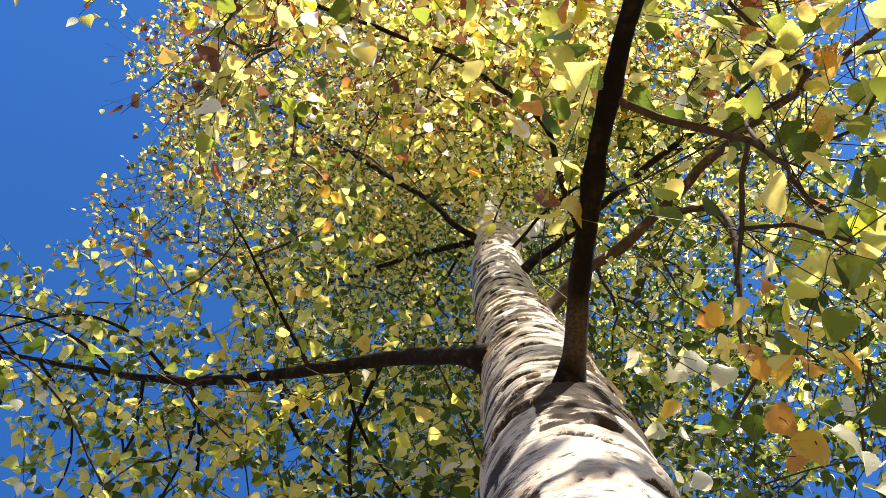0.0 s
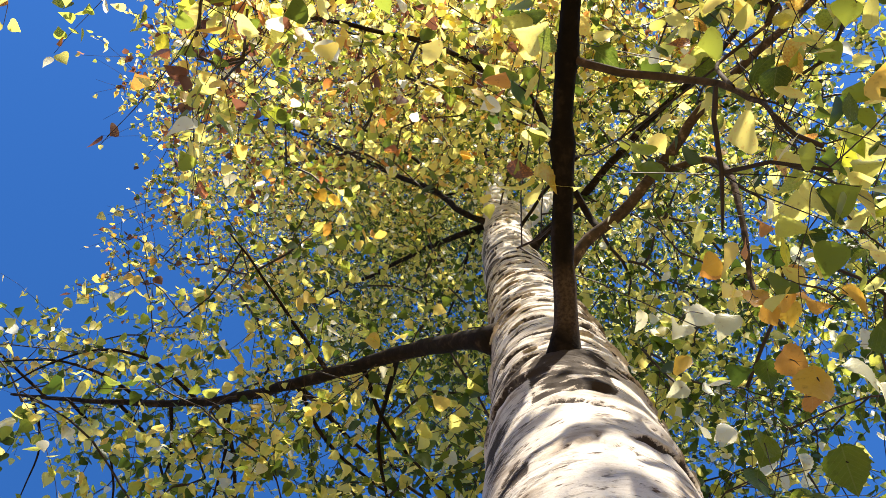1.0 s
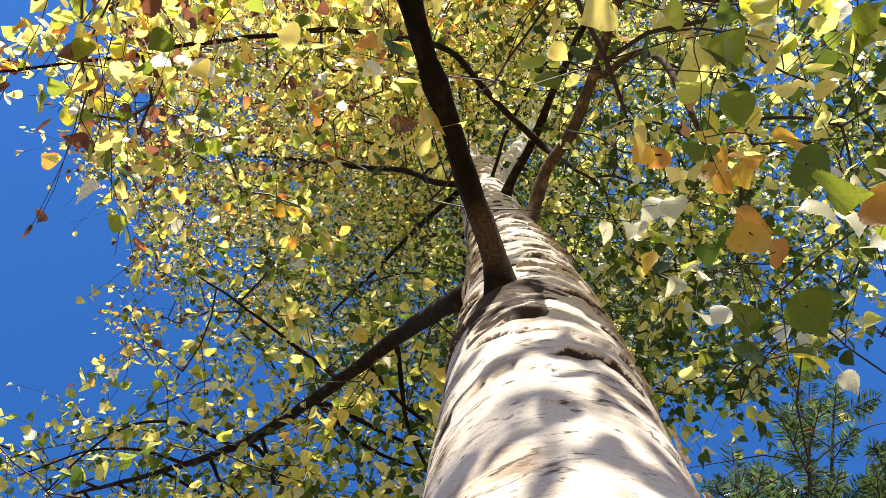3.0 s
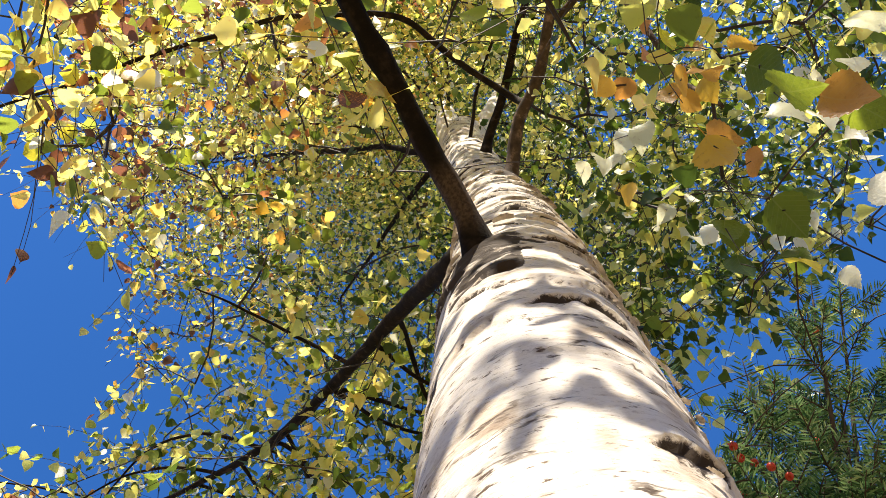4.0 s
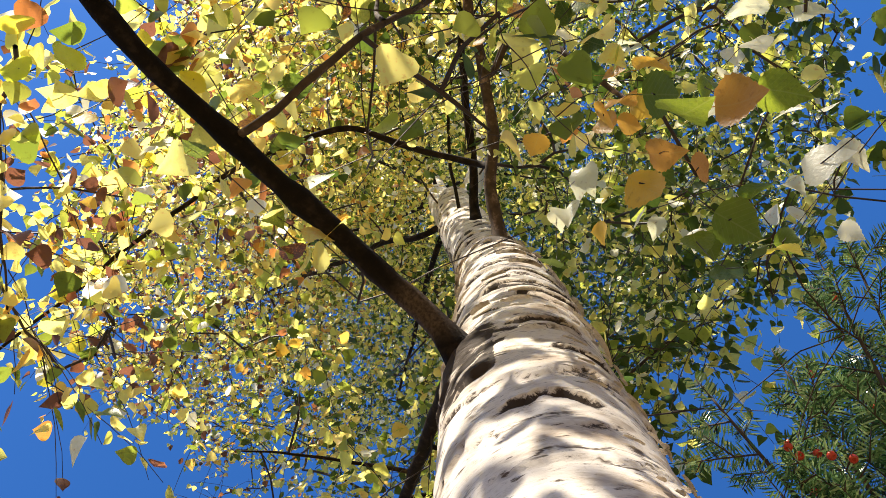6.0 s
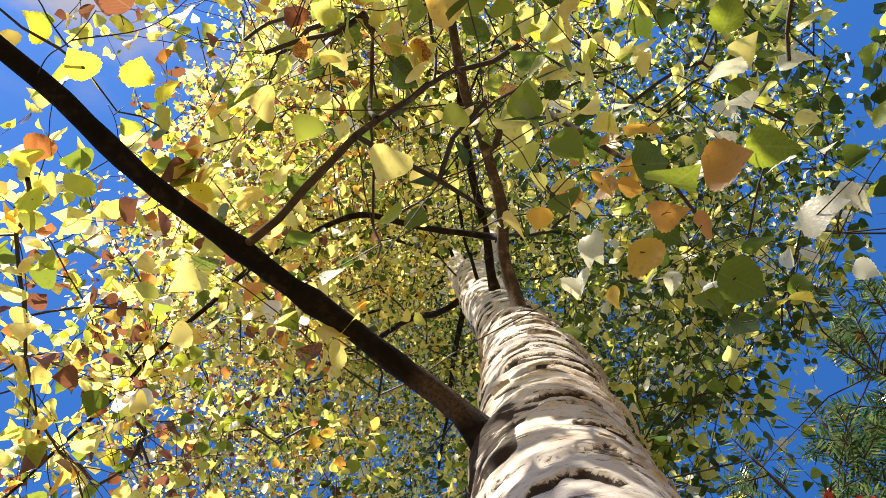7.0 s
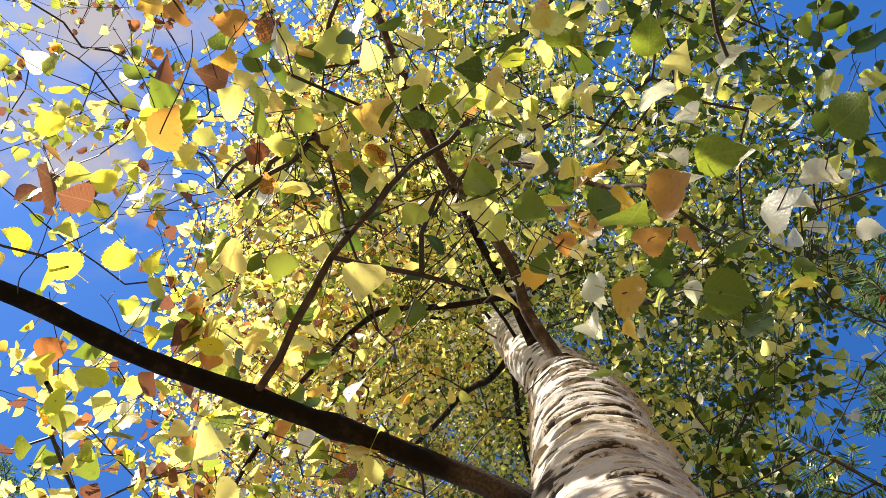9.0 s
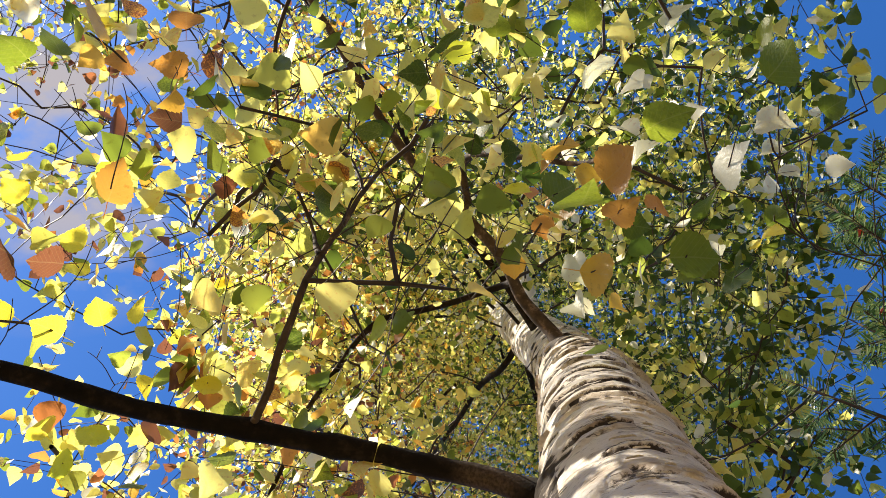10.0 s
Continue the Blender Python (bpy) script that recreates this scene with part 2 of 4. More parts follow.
BARK, DARK, TWIG = birch_bark(), dark_bark(), twig_bark()
# lighter and darker copies of the limb bark, with sun and shade painted in
LIT_BARK, SHADED_BARK = dark_bark("lit_limb_bark", 4.0), dark_bark("shaded_limb_bark", 0.42)
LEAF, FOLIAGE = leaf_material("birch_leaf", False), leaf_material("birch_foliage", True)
TONED = {
    "yellow": leaf_material("yellow_leaf", False, [(0.0, (0.52, 0.55, 0.04)), (0.5, (0.70, 0.64, 0.05)), (1.0, (0.76, 0.60, 0.05))]),
    # pale undersides, lightened further in colour so that they look sunlit
    "pale": leaf_material("sunlit_pale_leaf", False, [(0.0, (0.70, 0.69, 0.42)), (1.0, (0.84, 0.79, 0.58))]),
    "green": leaf_material("green_leaf", False, [(0.0, (0.075, 0.12, 0.014)), (0.7, (0.17, 0.22, 0.02)), (1.0, (0.36, 0.40, 0.03))]),
    "orange": leaf_material("orange_leaf", False, [(0.0, (0.70, 0.44, 0.05)), (0.6, (0.60, 0.31, 0.05)), (1.0, (0.52, 0.22, 0.05))]),
    "brown": leaf_material("brown_leaf", False, [(0.0, (0.28, 0.09, 0.035)), (1.0, (0.14, 0.06, 0.03))]),
}
NEEDLE, ARIL, YEW_WOOD = needle_material(), plain("red_aril", (0.62, 0.06, 0.03), 0.3, 200), plain("yew_bark", (0.07, 0.045, 0.03), 0.8)
HORIZON_SCREEN = plain("horizon_screen", (0.075, 0.075, 0.025), 0.9, 1.2)
SOIL = plain("warm_ground", (0.22, 0.155, 0.06), 0.9, 3.0)

# ---- building tools ----


def mesh_of(name, verts, faces, mat, smooth=True):
    me = bpy.data.meshes.new(name)
    me.from_pydata(np.asarray(verts, dtype=np.float32), [], faces)
    me.materials.append(mat)
    if smooth:
        me.polygons.foreach_set("use_smooth", [True] * len(me.polygons))
    return me


def part(name, me, parent, label="", kind=""):
    ob = new(name, me)
    ob.parent = parent
    return tagged(ob, label=label, kind=kind)


def smooth_line(points, step):
    """A Catmull-Rom line through points, as an array with about one point every step metres."""
    p = [np.array(q, float) for q in points]
    p = [2 * p[0] - p[1], *p, 2 * p[-1] - p[-2]]
    out = []
    for a, b, c, d in zip(p, p[1:], p[2:], p[3:]):
        k = max(1, int(np.linalg.norm(c - b) / step))
        for s in np.arange(k) / k:
            out.append(0.5 * (2 * b + (c - a) * s + (2 * a - 5 * b + 4 * c - d) * s**2 + (3 * b - a - 3 * c + d) * s**3))
    out.append(p[-2])
    return np.array(out)


def tube(line, radii, sides, close=True, first=0):
    """Vertices and faces of a round rod along a line."""
    line = np.asarray(line, float)
    t = np.gradient(line, axis=0)
    t /= np.linalg.norm(t, axis=1)[:, None] + 1e-12
    side = np.cross(t[0], (0.31, 0.87, 0.38))
    side /= np.linalg.norm(side)
    verts, a = [], np.linspace(0, 2 * math.pi, sides, endpoint=False)
    for p, d, r in zip(line, t, radii):
        side = side - d * (side @ d)
        side /= np.linalg.norm(side) + 1e-12
        up = np.cross(d, side)
        verts.append(p + r * (np.cos(a)[:, None] * side + np.sin(a)[:, None] * up))
    verts = np.concatenate(verts)
    faces = []
    for i in range(len(line) - 1):
        for k in range(sides):
            j = (k + 1) % sides
            faces.append((first + i * sides + k, first + i * sides + j, first + (i + 1) * sides + j, first + (i + 1) * sides + k))
    if close:
        faces.append(tuple(first + (len(line) - 1) * sides + k for k in range(sides)))
    return verts, faces


rng = np.random.default_rng(7)

# ---- ground ----
# never in view; its warm brown is set to bounce light upwards
ground = new("ground", mesh_of("ground", [(-900, -900, 0), (900, -900, 0), (900, 900, 0), (-900, 900, 0)], [(0, 1, 2, 3)], SOIL, False))
tagged(ground, "brown ground out of view, tinted for warm bounce light", "ground", kind="structure")

# ---- unseen ring in place of far woods, added to cut low skylight ----
ring_v, ring_f, sides = [], [], 96
for k in range(sides):
    a = 2 * math.pi * k / sides
    for far, tall in ((30, -0.5), (30, 6), (31, 10.5 + 2.5 * noise.noise(Vector((math.cos(a) * 4, math.sin(a) * 4, 0)))), (34, 11.5 + 2.5 * noise.noise(Vector((math.cos(a) * 9, math.sin(a) * 9, 5)))), (36, -0.5)):
        far += 1.2 * noise.noise(Vector((math.cos(a) * 7, math.sin(a) * 7, tall)))
        ring_v.append((math.cos(a) * far, math.sin(a) * far, tall))
    j = (k + 1) % sides
    ring_f += [(k * 5 + i, j * 5 + i, j * 5 + i + 1, k * 5 + i + 1) for i in range(4)]
tagged(new("backdrop", mesh_of("backdrop", ring_v, ring_f, HORIZON_SCREEN)), "unseen dark ring, added to cut skylight near the horizon", "woodland", kind="structure")

# ---- the birch ----
birch = tagged(new("birch_tree"), "leaning white-barked birch with yellow-green autumn leaves", "tree")


def trunk_axis(z):
    """The middle of the trunk: it leans away, then sweeps back upright."""
    u = max(z, 1.8) - 4.0
    x = 0.2755 + 0.0291 * u - 0.0117 * u**2 + 0.0042 * u**3 + 0.0014 * u**4
    y = 0.6775 + 0.0784 * u - 0.0295 * u**2 - 0.009 * u**3 + 0.0032 * u**4
    low = max(0.0, 1.8 - z)
    return np.array([x - 0.07 * low, y + 0.03 * low, z])


def trunk_radius(z):
    flare = 0.02 * max(0.0, 1.2 - z) + 0.09 * max(0.0, 0.45 - z)
    return flare + np.interp(z, [1.8, 3.6, 4.0, 4.3, 5.8, 6.2, 6.6], [0.132, 0.130, 0.129, 0.124, 0.121, 0.113, 0.085])


SOCKETS = [((0.234, 0.41), 2.80, 0.05), ((0.10, 0.60), 3.64, 0.045), ((0.39, 0.60), 4.32, 0.07)]
# long torn lips of bark: height, middle and half width in degrees round the trunk
TEARS = [(2.07, -20, 19), (2.41, -38, 30), (2.63, -8, 24), (2.80, -25, 30), (3.07, -15, 34), (3.20, -35, 38), (2.60, -76, 17), (2.87, -114, 18), (3.40, -22, 42), (3.62, -45, 36),
         (3.92, -25, 46), (3.3, -110, 25), (3.75, -120, 28), (2.2, 20, 22), (2.5, 45, 25), (2.75, -135, 22)]


def build_trunk():
    around, zs = 144, np.concatenate([np.arange(-0.1, 1.8, 0.05), np.arange(1.8, 4.8, 0.006), np.arange(4.8, 6.61, 0.03)])
    verts, uvs, scar_shades = [], [], []
    for z in zs:
        c, r = trunk_axis(z), trunk_radius(z)
        for k in range(around):
            a = 2 * math.pi * k / around
            q = Vector((math.cos(a) * r, math.sin(a) * r, z))
            low = noise.fractal(Vector((q.x * 6, q.y * 6, z * 3)), 1.0, 2.0, 3)
            warp = 0.10 * noise.noise(Vector((q.x * 5, q.y * 5, z * 4.3))) + 0.028 * noise.noise(Vector((q.x * 14, q.y * 14, z * 7))) + 0.012 * noise.noise(Vector((q.x * 38, q.y * 38, z * 16))) + 0.005 * noise.noise(Vector((q.x * 110, q.y * 110, z * 30)))
            off = 0.0022 * low + 0.0012 * noise.noise(Vector((q.x * 50, q.y * 50, z * 70)))
            cut, calm = 0.0, np.interp(z, [2.2, 2.6, 3.2], [0.4, 0.65, 1.0])
            # paper layers: each stands proud at its lower lip and runs out upwards
            for pitch, lip, seed in ((0.118, 0.0075, 3.0), (0.067, 0.0012, 11.0)):
                run = (z + warp + 0.02 * math.sin(a * 2 + seed)) / pitch
                row, share = math.floor(run), run - math.floor(run)
                here = noise.noise(Vector((q.x * 11 + seed, q.y * 11, row * 5.3 + seed)))
                torn = max(0.0, min(1.0, 0.25 + 2.6 * here)) * calm
                off += lip * torn * (1 - share) ** 1.3
                # dark band beneath each lip: the crack there, with the lip's shade painted in
                width = np.interp(z, [2.3, 3.2], [0.45, 1.0]) * 0.19 + 0.13 * noise.noise(Vector((q.x * 26, q.y * 26, row * 2.7 + seed)))
                if lip > 0.005 and share > 1 - width:
                    cut = max(cut, np.interp(z, [2.2, 2.9], [0.25, 1.0]) * math.sqrt(torn) * min(1.0, (share - 1 + width) / 0.05) * max(0.0, min(1.0, 0.55 + 2.4 * noise.noise(Vector((q.x * 17, q.y * 17 + seed, row * 3.1))))))
            deg = math.degrees(a)
            for tz, mid, half in TEARS:
                if abs(z - tz) > 0.12:
                    continue
                turn = abs(math.remainder(deg - mid, 360)) / half
                if turn > 1:
                    continue
                edge = tz - 0.02 * turn * turn + 0.016 * noise.noise(Vector((q.x * 22, q.y * 22, tz * 9))) + 0.010 * noise.noise(Vector((q.x * 75, q.y * 75, tz * 5)))
                full = min(1.0, 2.2 * (1 - turn))
                if z > edge:
                    off += 0.005 * full * math.exp(-(z - edge) / 0.05)
                else:
                    deep = math.exp(-(edge - z) / (0.003 + 0.010 * max(0.0, 0.35 + noise.noise(Vector((q.x * 32, q.y * 32, tz * 7))))))
                    off -= 0.004 * full * deep
                    cut = max(cut, full * min(1.0, 1.8 * deep) * (0.85 + 0.6 * noise.noise(Vector((q.x * 45, q.y * 45, z * 30)))))
            if 2.58 < z < 2.79 and abs(math.remainder(deg + 88, 360)) < 26:
                cut = max(cut, 0.6 * max(0.0, 0.55 + noise.noise(Vector((q.x * 30, q.y * 30, z * 45)))))
            if abs(math.remainder(deg - 165, 360)) < 75:
                cut = max(cut, 0.45 * max(0.0, 0.2 + noise.noise(Vector((q.x * 14, q.y * 14, z * 24)))))
            for (sx, sy), sz, wide in SOCKETS:
                ca = trunk_axis(sz)
                du = r * math.remainder(a - math.atan2(sy - ca[1], sx - ca[0]), 2 * math.pi)
                dz = z - sz
                if abs(du) < 0.14 and abs(dz) < 0.2:
                    rough = 0.6 + 0.8 * noise.noise(Vector((q.x * 40, q.y * 40, z * 40)))
                    brow = max(0.0, 1 - abs(dz + 0.45 * abs(du) + 0.01) / 0.014) * max(0.0, min(1.0, (2.3 * wide - abs(du)) / 0.04))
                    ring = max(0.0, 1.35 - math.hypot(du / wide, dz / (wide * 1.1)))
                    cut = max(cut, min(1.0, (brow + 1.6 * ring) * rough))
                    off += 0.016 * math.exp(-(du * du + dz * dz) / (wide * wide))
            cut = min(1.0, 1.5 * cut)
            off -= 0.003 * cut
            scar_shades.append(min(1.0, cut))
            verts.append((c[0] + math.cos(a) * (r + off), c[1] + math.sin(a) * (r + off), z))
    faces = []
    for i in range(len(zs) - 1):
        for k in range(around):
            j = (k + 1) % around
            faces.append((i * around + k, i * around + j, (i + 1) * around + j, (i + 1) * around + k))
    me = mesh_of("trunk", verts, faces, BARK)
    uv = me.uv_layers.new(name="UVMap")
    idx = np.empty(len(me.loops), int)
    me.loops.foreach_get("vertex_index", idx)
    u, v = (idx % around) / around * 0.8, zs[idx // around]
    wrap = (idx % around == 0) & (np.arange(len(idx)) % 4 % 3 != 0)
    u = np.where(wrap, 0.8, u)
    uv.data.foreach_set("uv", np.stack([u, v], 1).ravel())
    at = me.attributes.new("scar_shade", "FLOAT", "POINT")
    at.data.foreach_set("value", scar_shades)
    return part("trunk", me, birch, "peeling white bark with dark cracks")


build_trunk()


def flake_mesh(wide, tall, curl, seed):
    """A strip of paper bark that has come loose along its lower edge and rolls outwards."""
    v, f, cols, rows = [], [], 12, 5
    for i in range(cols + 1):
        a = (i / cols - 0.5) * wide / 0.128
        ragged = tall * (0.55 + 0.45 * math.sin(math.pi * i / cols)) * (0.9 + 0.9 * noise.noise(Vector((i * 1.7, seed, 0))))
        for j in range(rows + 1):
            s_ = j / rows
            r = 0.131 + curl * s_ ** 2 * (0.6 + 0.4 * math.sin(math.pi * i / cols))
            v.append((r * math.cos(a), r * math.sin(a), -ragged * s_ + 0.3 * curl * s_ ** 3))
    for i in range(cols):
        for j in range(rows):
            k = i * (rows + 1) + j
            f.append((k, k + 1, k + rows + 2, k + rows + 1))
    n_ = len(v)
    v += [(x * 0.9985, y * 0.9985, z) for x, y, z in v]
    f += [tuple(n_ + k for k in q[::-1]) for q in f]
    rim = [i * (rows + 1) + rows for i in range(cols + 1)]
    f += [(p, n_ + p, n_ + q, q) for p, q in zip(rim, rim[1:])]
    me = mesh_of("bark_flake", v, f, BARK)
    uv = me.uv_layers.new(name="UVMap")
    uv.data.foreach_set("uv", np.array([(v[l.vertex_index][1] + seed, v[l.vertex_index][2] + seed) for l in me.loops]).ravel())
    return me


flakes = [flake_mesh(w, t, c, k) for k, (w, t, c) in enumerate(((0.05, 0.014, 0.008), (0.07, 0.02, 0.012), (0.035, 0.016, 0.012), (0.09, 0.012, 0.007), (0.025, 0.02, 0.010), (0.045, 0.01, 0.006)))]
for k in range(34):
    z = rng.uniform(2.9, 4.6)
    a = rng.uniform(-150, 60)
    if abs(z - 2.75) < 0.1 and abs(a + 88) < 25:
        continue
    ob = part("bark_flake", flakes[k % 6], birch)
    ob.matrix_basis = pose(*trunk_axis(z), -3, 3, a) @ Matrix.Diagonal((*[(trunk_radius(z) + 0.003) / 0.128] * 2, 1, 1))

# small curls along the weathered edge
curls = [flake_mesh(w, t, c, 20 + k) for k, (w, t, c) in enumerate(((0.013, 0.008, 0.004), (0.021, 0.006, 0.0035), (0.008, 0.011, 0.005)))]
for k in range(60):
    z, a = rng.uniform(1.8, 3.0), rng.uniform(-22, 32)
    ob = part("bark_flake", curls[k % 3], birch)
    ob.matrix_basis = pose(*trunk_axis(z), -3, 3, a) @ Matrix.Diagonal((*[(trunk_radius(z) + 0.002) / 0.128] * 2, 1, 1))

def sky_cone(p):
    """A cone from the camera's path, kept clear to fit the sky in view, with a ragged rim."""
    a, b = (p[0] - 0.3) / (p[2] - 1.45), (p[1] - 0.12) / (p[2] - 1.45)
    if a > -0.30 or abs(b + 0.01) > 0.2:
        return False
    fringe = noise.noise(Vector((a * 9, b * 9, 4.0)))
    return a < -0.37 + 0.06 * fringe and abs(b + 0.01) < 0.13 + 0.05 * fringe and fringe < 0.12


# limbs: line, radius at base and tip
BOUGHS = {
    "A": ([trunk_axis(2.74), (0.232, 0.425, 2.815), (0.246, 0.330, 2.865), (0.259, 0.221, 2.893), (0.274, 0.109, 2.905), (0.290, 0.0, 2.902), (0.309, -0.106, 2.880),
           (0.332, -0.203, 2.842), (0.364, -0.288, 2.791), (0.393, -0.361, 2.735), (0.46, -0.62, 2.62), (0.55, -0.95, 2.45)], 0.0195, 0.011),
    "B": ([trunk_axis(3.62), (0.115, 0.610, 3.66), (-0.060, 0.695, 3.98), (-0.270, 0.787, 4.23), (-0.51, 0.886, 4.48), (-0.79, 0.985, 4.74), (-1.11, 1.06, 5.0),
           (-1.47, 1.10, 5.29), (-1.88, 1.13, 5.6), (-2.3, 1.16, 5.95)], 0.026, 0.007),
    # L and M run on past the view to carry the added shading leaves
    "L": ([trunk_axis(4.22), (0.394, 0.630, 4.337), (0.457, 0.575, 4.397), (0.526, 0.522, 4.445), (0.607, 0.478, 4.479), (0.687, 0.429, 4.499), (0.754, 0.363, 4.507),
           (0.821, 0.296, 4.51), (0.884, 0.229, 4.51), (0.944, 0.161, 4.51), (1.12, 0.02, 4.55), (1.35, -0.12, 4.65), (1.85, -0.45, 4.95), (2.5, -0.95, 5.35), (3.0, -1.5, 5.7)], 0.025, 0.003),
    "M": ([trunk_axis(5.1), (0.434, 0.619, 5.22), (0.525, 0.553, 5.241), (0.615, 0.486, 5.25), (0.701, 0.412, 5.272), (0.789, 0.340, 5.305), (0.883, 0.268, 5.35),
           (0.982, 0.197, 5.406), (1.092, 0.131, 5.474), (1.208, 0.064, 5.555), (1.5, -0.12, 5.8), (2.1, -0.6, 6.25), (2.6, -1.3, 6.7), (2.9, -2.1, 7.1)], 0.021, 0.003),
    "H": ([(0.575, 0.50, 4.47), (0.556, 0.458, 4.60), (0.476, 0.244, 4.654), (0.409, 0.03, 4.659), (0.24, -0.107, 4.659), (0.049, -0.221, 4.649), (-0.158, -0.299, 4.632),
           (-0.364, -0.366, 4.605), (-0.569, -0.421, 4.571), (-0.762, -0.485, 4.529), (-1.0, -0.56, 4.47), (-1.3, -0.62, 4.4)], 0.013, 0.003),
    "D": ([(0.296, -0.03, 2.90), (0.303, -0.029, 2.904), (0.320, -0.016, 2.871), (0.368, 0.005, 2.851), (0.425, 0.019, 2.836), (0.481, 0.03, 2.88), (0.541, 0.043, 2.93), (0.605, 0.064, 3.03),
           (0.678, 0.089, 3.16), (0.767, 0.114, 3.33), (0.858, 0.166, 3.55), (1.0, 0.22, 3.9)], 0.0068, 0.0028),
    "C": ([trunk_axis(6.2), (0.16, 0.60, 6.3), (-0.006, 0.48, 6.69), (-0.207, 0.391, 6.98), (-0.429, 0.287, 7.375), (-0.714, 0.178, 8.1), (-1.063, 0.047, 8.9), (-1.485, -0.11, 9.7)], 0.018, 0.007),
    "E": ([trunk_axis(6.45), (0.143, 0.737, 6.62), (0.024, 0.785, 6.75), (-0.100, 0.836, 6.889), (-0.228, 0.899, 7.026), (-0.362, 0.963, 7.163), (-0.502, 1.03, 7.3), (-0.651, 1.091, 7.439), (-0.965, 1.231, 7.715)], 0.019, 0.008),
    "b1": ([(-1.0, 1.04, 4.92), (-0.98, 1.113, 5.02), (-0.937, 1.252, 4.95), (-0.924, 1.476, 4.8), (-0.93, 1.7, 4.6)], 0.010, 0.004),
    "b2": ([(-0.60, 0.92, 4.57), (-0.576, 0.969, 4.70), (-0.506, 1.122, 4.8), (-0.412, 1.308, 4.9), (-0.286, 1.468, 5.0)], 0.012, 0.005),
    "b3": ([(-0.15, 0.735, 4.09), (-0.162, 0.8, 4.22), (-0.23, 0.965, 4.35), (-0.274, 1.102, 4.4), (-0.264, 1.263, 4.3), (-0.25, 1.4, 4.1)], 0.010, 0.004),
    "l1": ([(0.80, 0.317, 4.508), (0.841, 0.332, 4.53), (0.932, 0.311, 4.5), (0.976, 0.317, 4.42), (0.969, 0.38, 4.25), (0.926, 0.524, 4.05), (0.906, 0.637, 3.95), (0.89, 0.70, 3.7)], 0.014, 0.005),
    "d1": ([(0.585, 0.055, 2.99), (0.60, 0.03, 3.1), (0.632, 0.01, 3.21), (0.682, -0.013, 3.244), (0.734, -0.039, 3.268), (0.788, -0.069, 3.304), (0.849, -0.094, 3.354), (0.994, -0.142, 3.498)], 0.005, 0.002),
    "P": ([trunk_axis(5.9), (0.33, 0.665, 6.4), (0.37, 0.645, 7.2), (0.422, 0.637, 8.0), (0.498, 0.627, 9.0), (0.574, 0.618, 10.2), (0.60, 0.60, 11.4)], 0.088, 0.012),
    "Q": ([trunk_axis(5.9), (0.479, 0.738, 6.7), (0.674, 0.748, 7.4), (0.929, 0.738, 8.4), (1.1, 0.7, 9.4), (1.25, 0.68, 10.4)], 0.07, 0.012),
}
# limbs of the upper crown
for k, (z0, az, out, rise) in enumerate([(7.2, 200, 1.9, 1.3), (7.6, 250, 1.7, 1.4), (7.4, 300, 1.9, 1.2), (7.0, 130, 1.6, 1.3), (7.8, 60, 1.5, 1.3), (8.4, 215, 1.6, 1.4),
                                        (8.8, 280, 1.5, 1.2), (8.6, 150, 1.4, 1.3), (9.6, 240, 1.2, 1.1), (9.6, 330, 1.3, 1.0), (9.4, 170, 1.3, 1.0), (5.6, 330, 2.0, 0.9)]):
    base = np.array([np.interp(z0, [5, 6.4, 7.7, 9, 11], [0.30, 0.335, 0.40, 0.498, 0.59]), np.interp(z0, [5, 6.4, 7.7, 9, 11], [0.717, 0.66, 0.64, 0.627, 0.6]), z0])
    a = radians(az)
    pts = [base]
    for s in (0.2, 0.45, 0.75, 1.0):
        bend = a + 0.25 * math.sin(3 * s + k)
        pts.append(base + np.array([math.cos(bend) * out * s, math.sin(bend) * out * s, rise * s ** 0.8]))
    BOUGHS["top%d" % k] = (pts, 0.013 if z0 > 6.5 else 0.009, 0.004)

# thin dark side limbs of the long low limb, spreading and drooping
long_limb = smooth_line(BOUGHS["B"][0], 0.05)
for k in range(13):
    a = long_limb[int(len(long_limb) * (0.22 + 0.75 * (k + 0.5) / 13))]
    az, out = radians(165 + (70 if k % 2 else -70) + rng.uniform(-25, 25)), rng.uniform(0.5, 1.0)
    bend = az + rng.uniform(-0.5, 0.5)
    one = a + 0.35 * out * np.array([math.cos(az), math.sin(az), 0.45])
    two = one + 0.35 * out * np.array([math.cos(bend), math.sin(bend), 0.1])
    end = two + 0.4 * out * np.array([math.cos(2 * bend - az), math.sin(2 * bend - az), -0.35])
    if not sky_cone(two) and not sky_cone(end):
        BOUGHS["n%d" % k] = ([a, one, two, end], 0.0085, 0.0028)

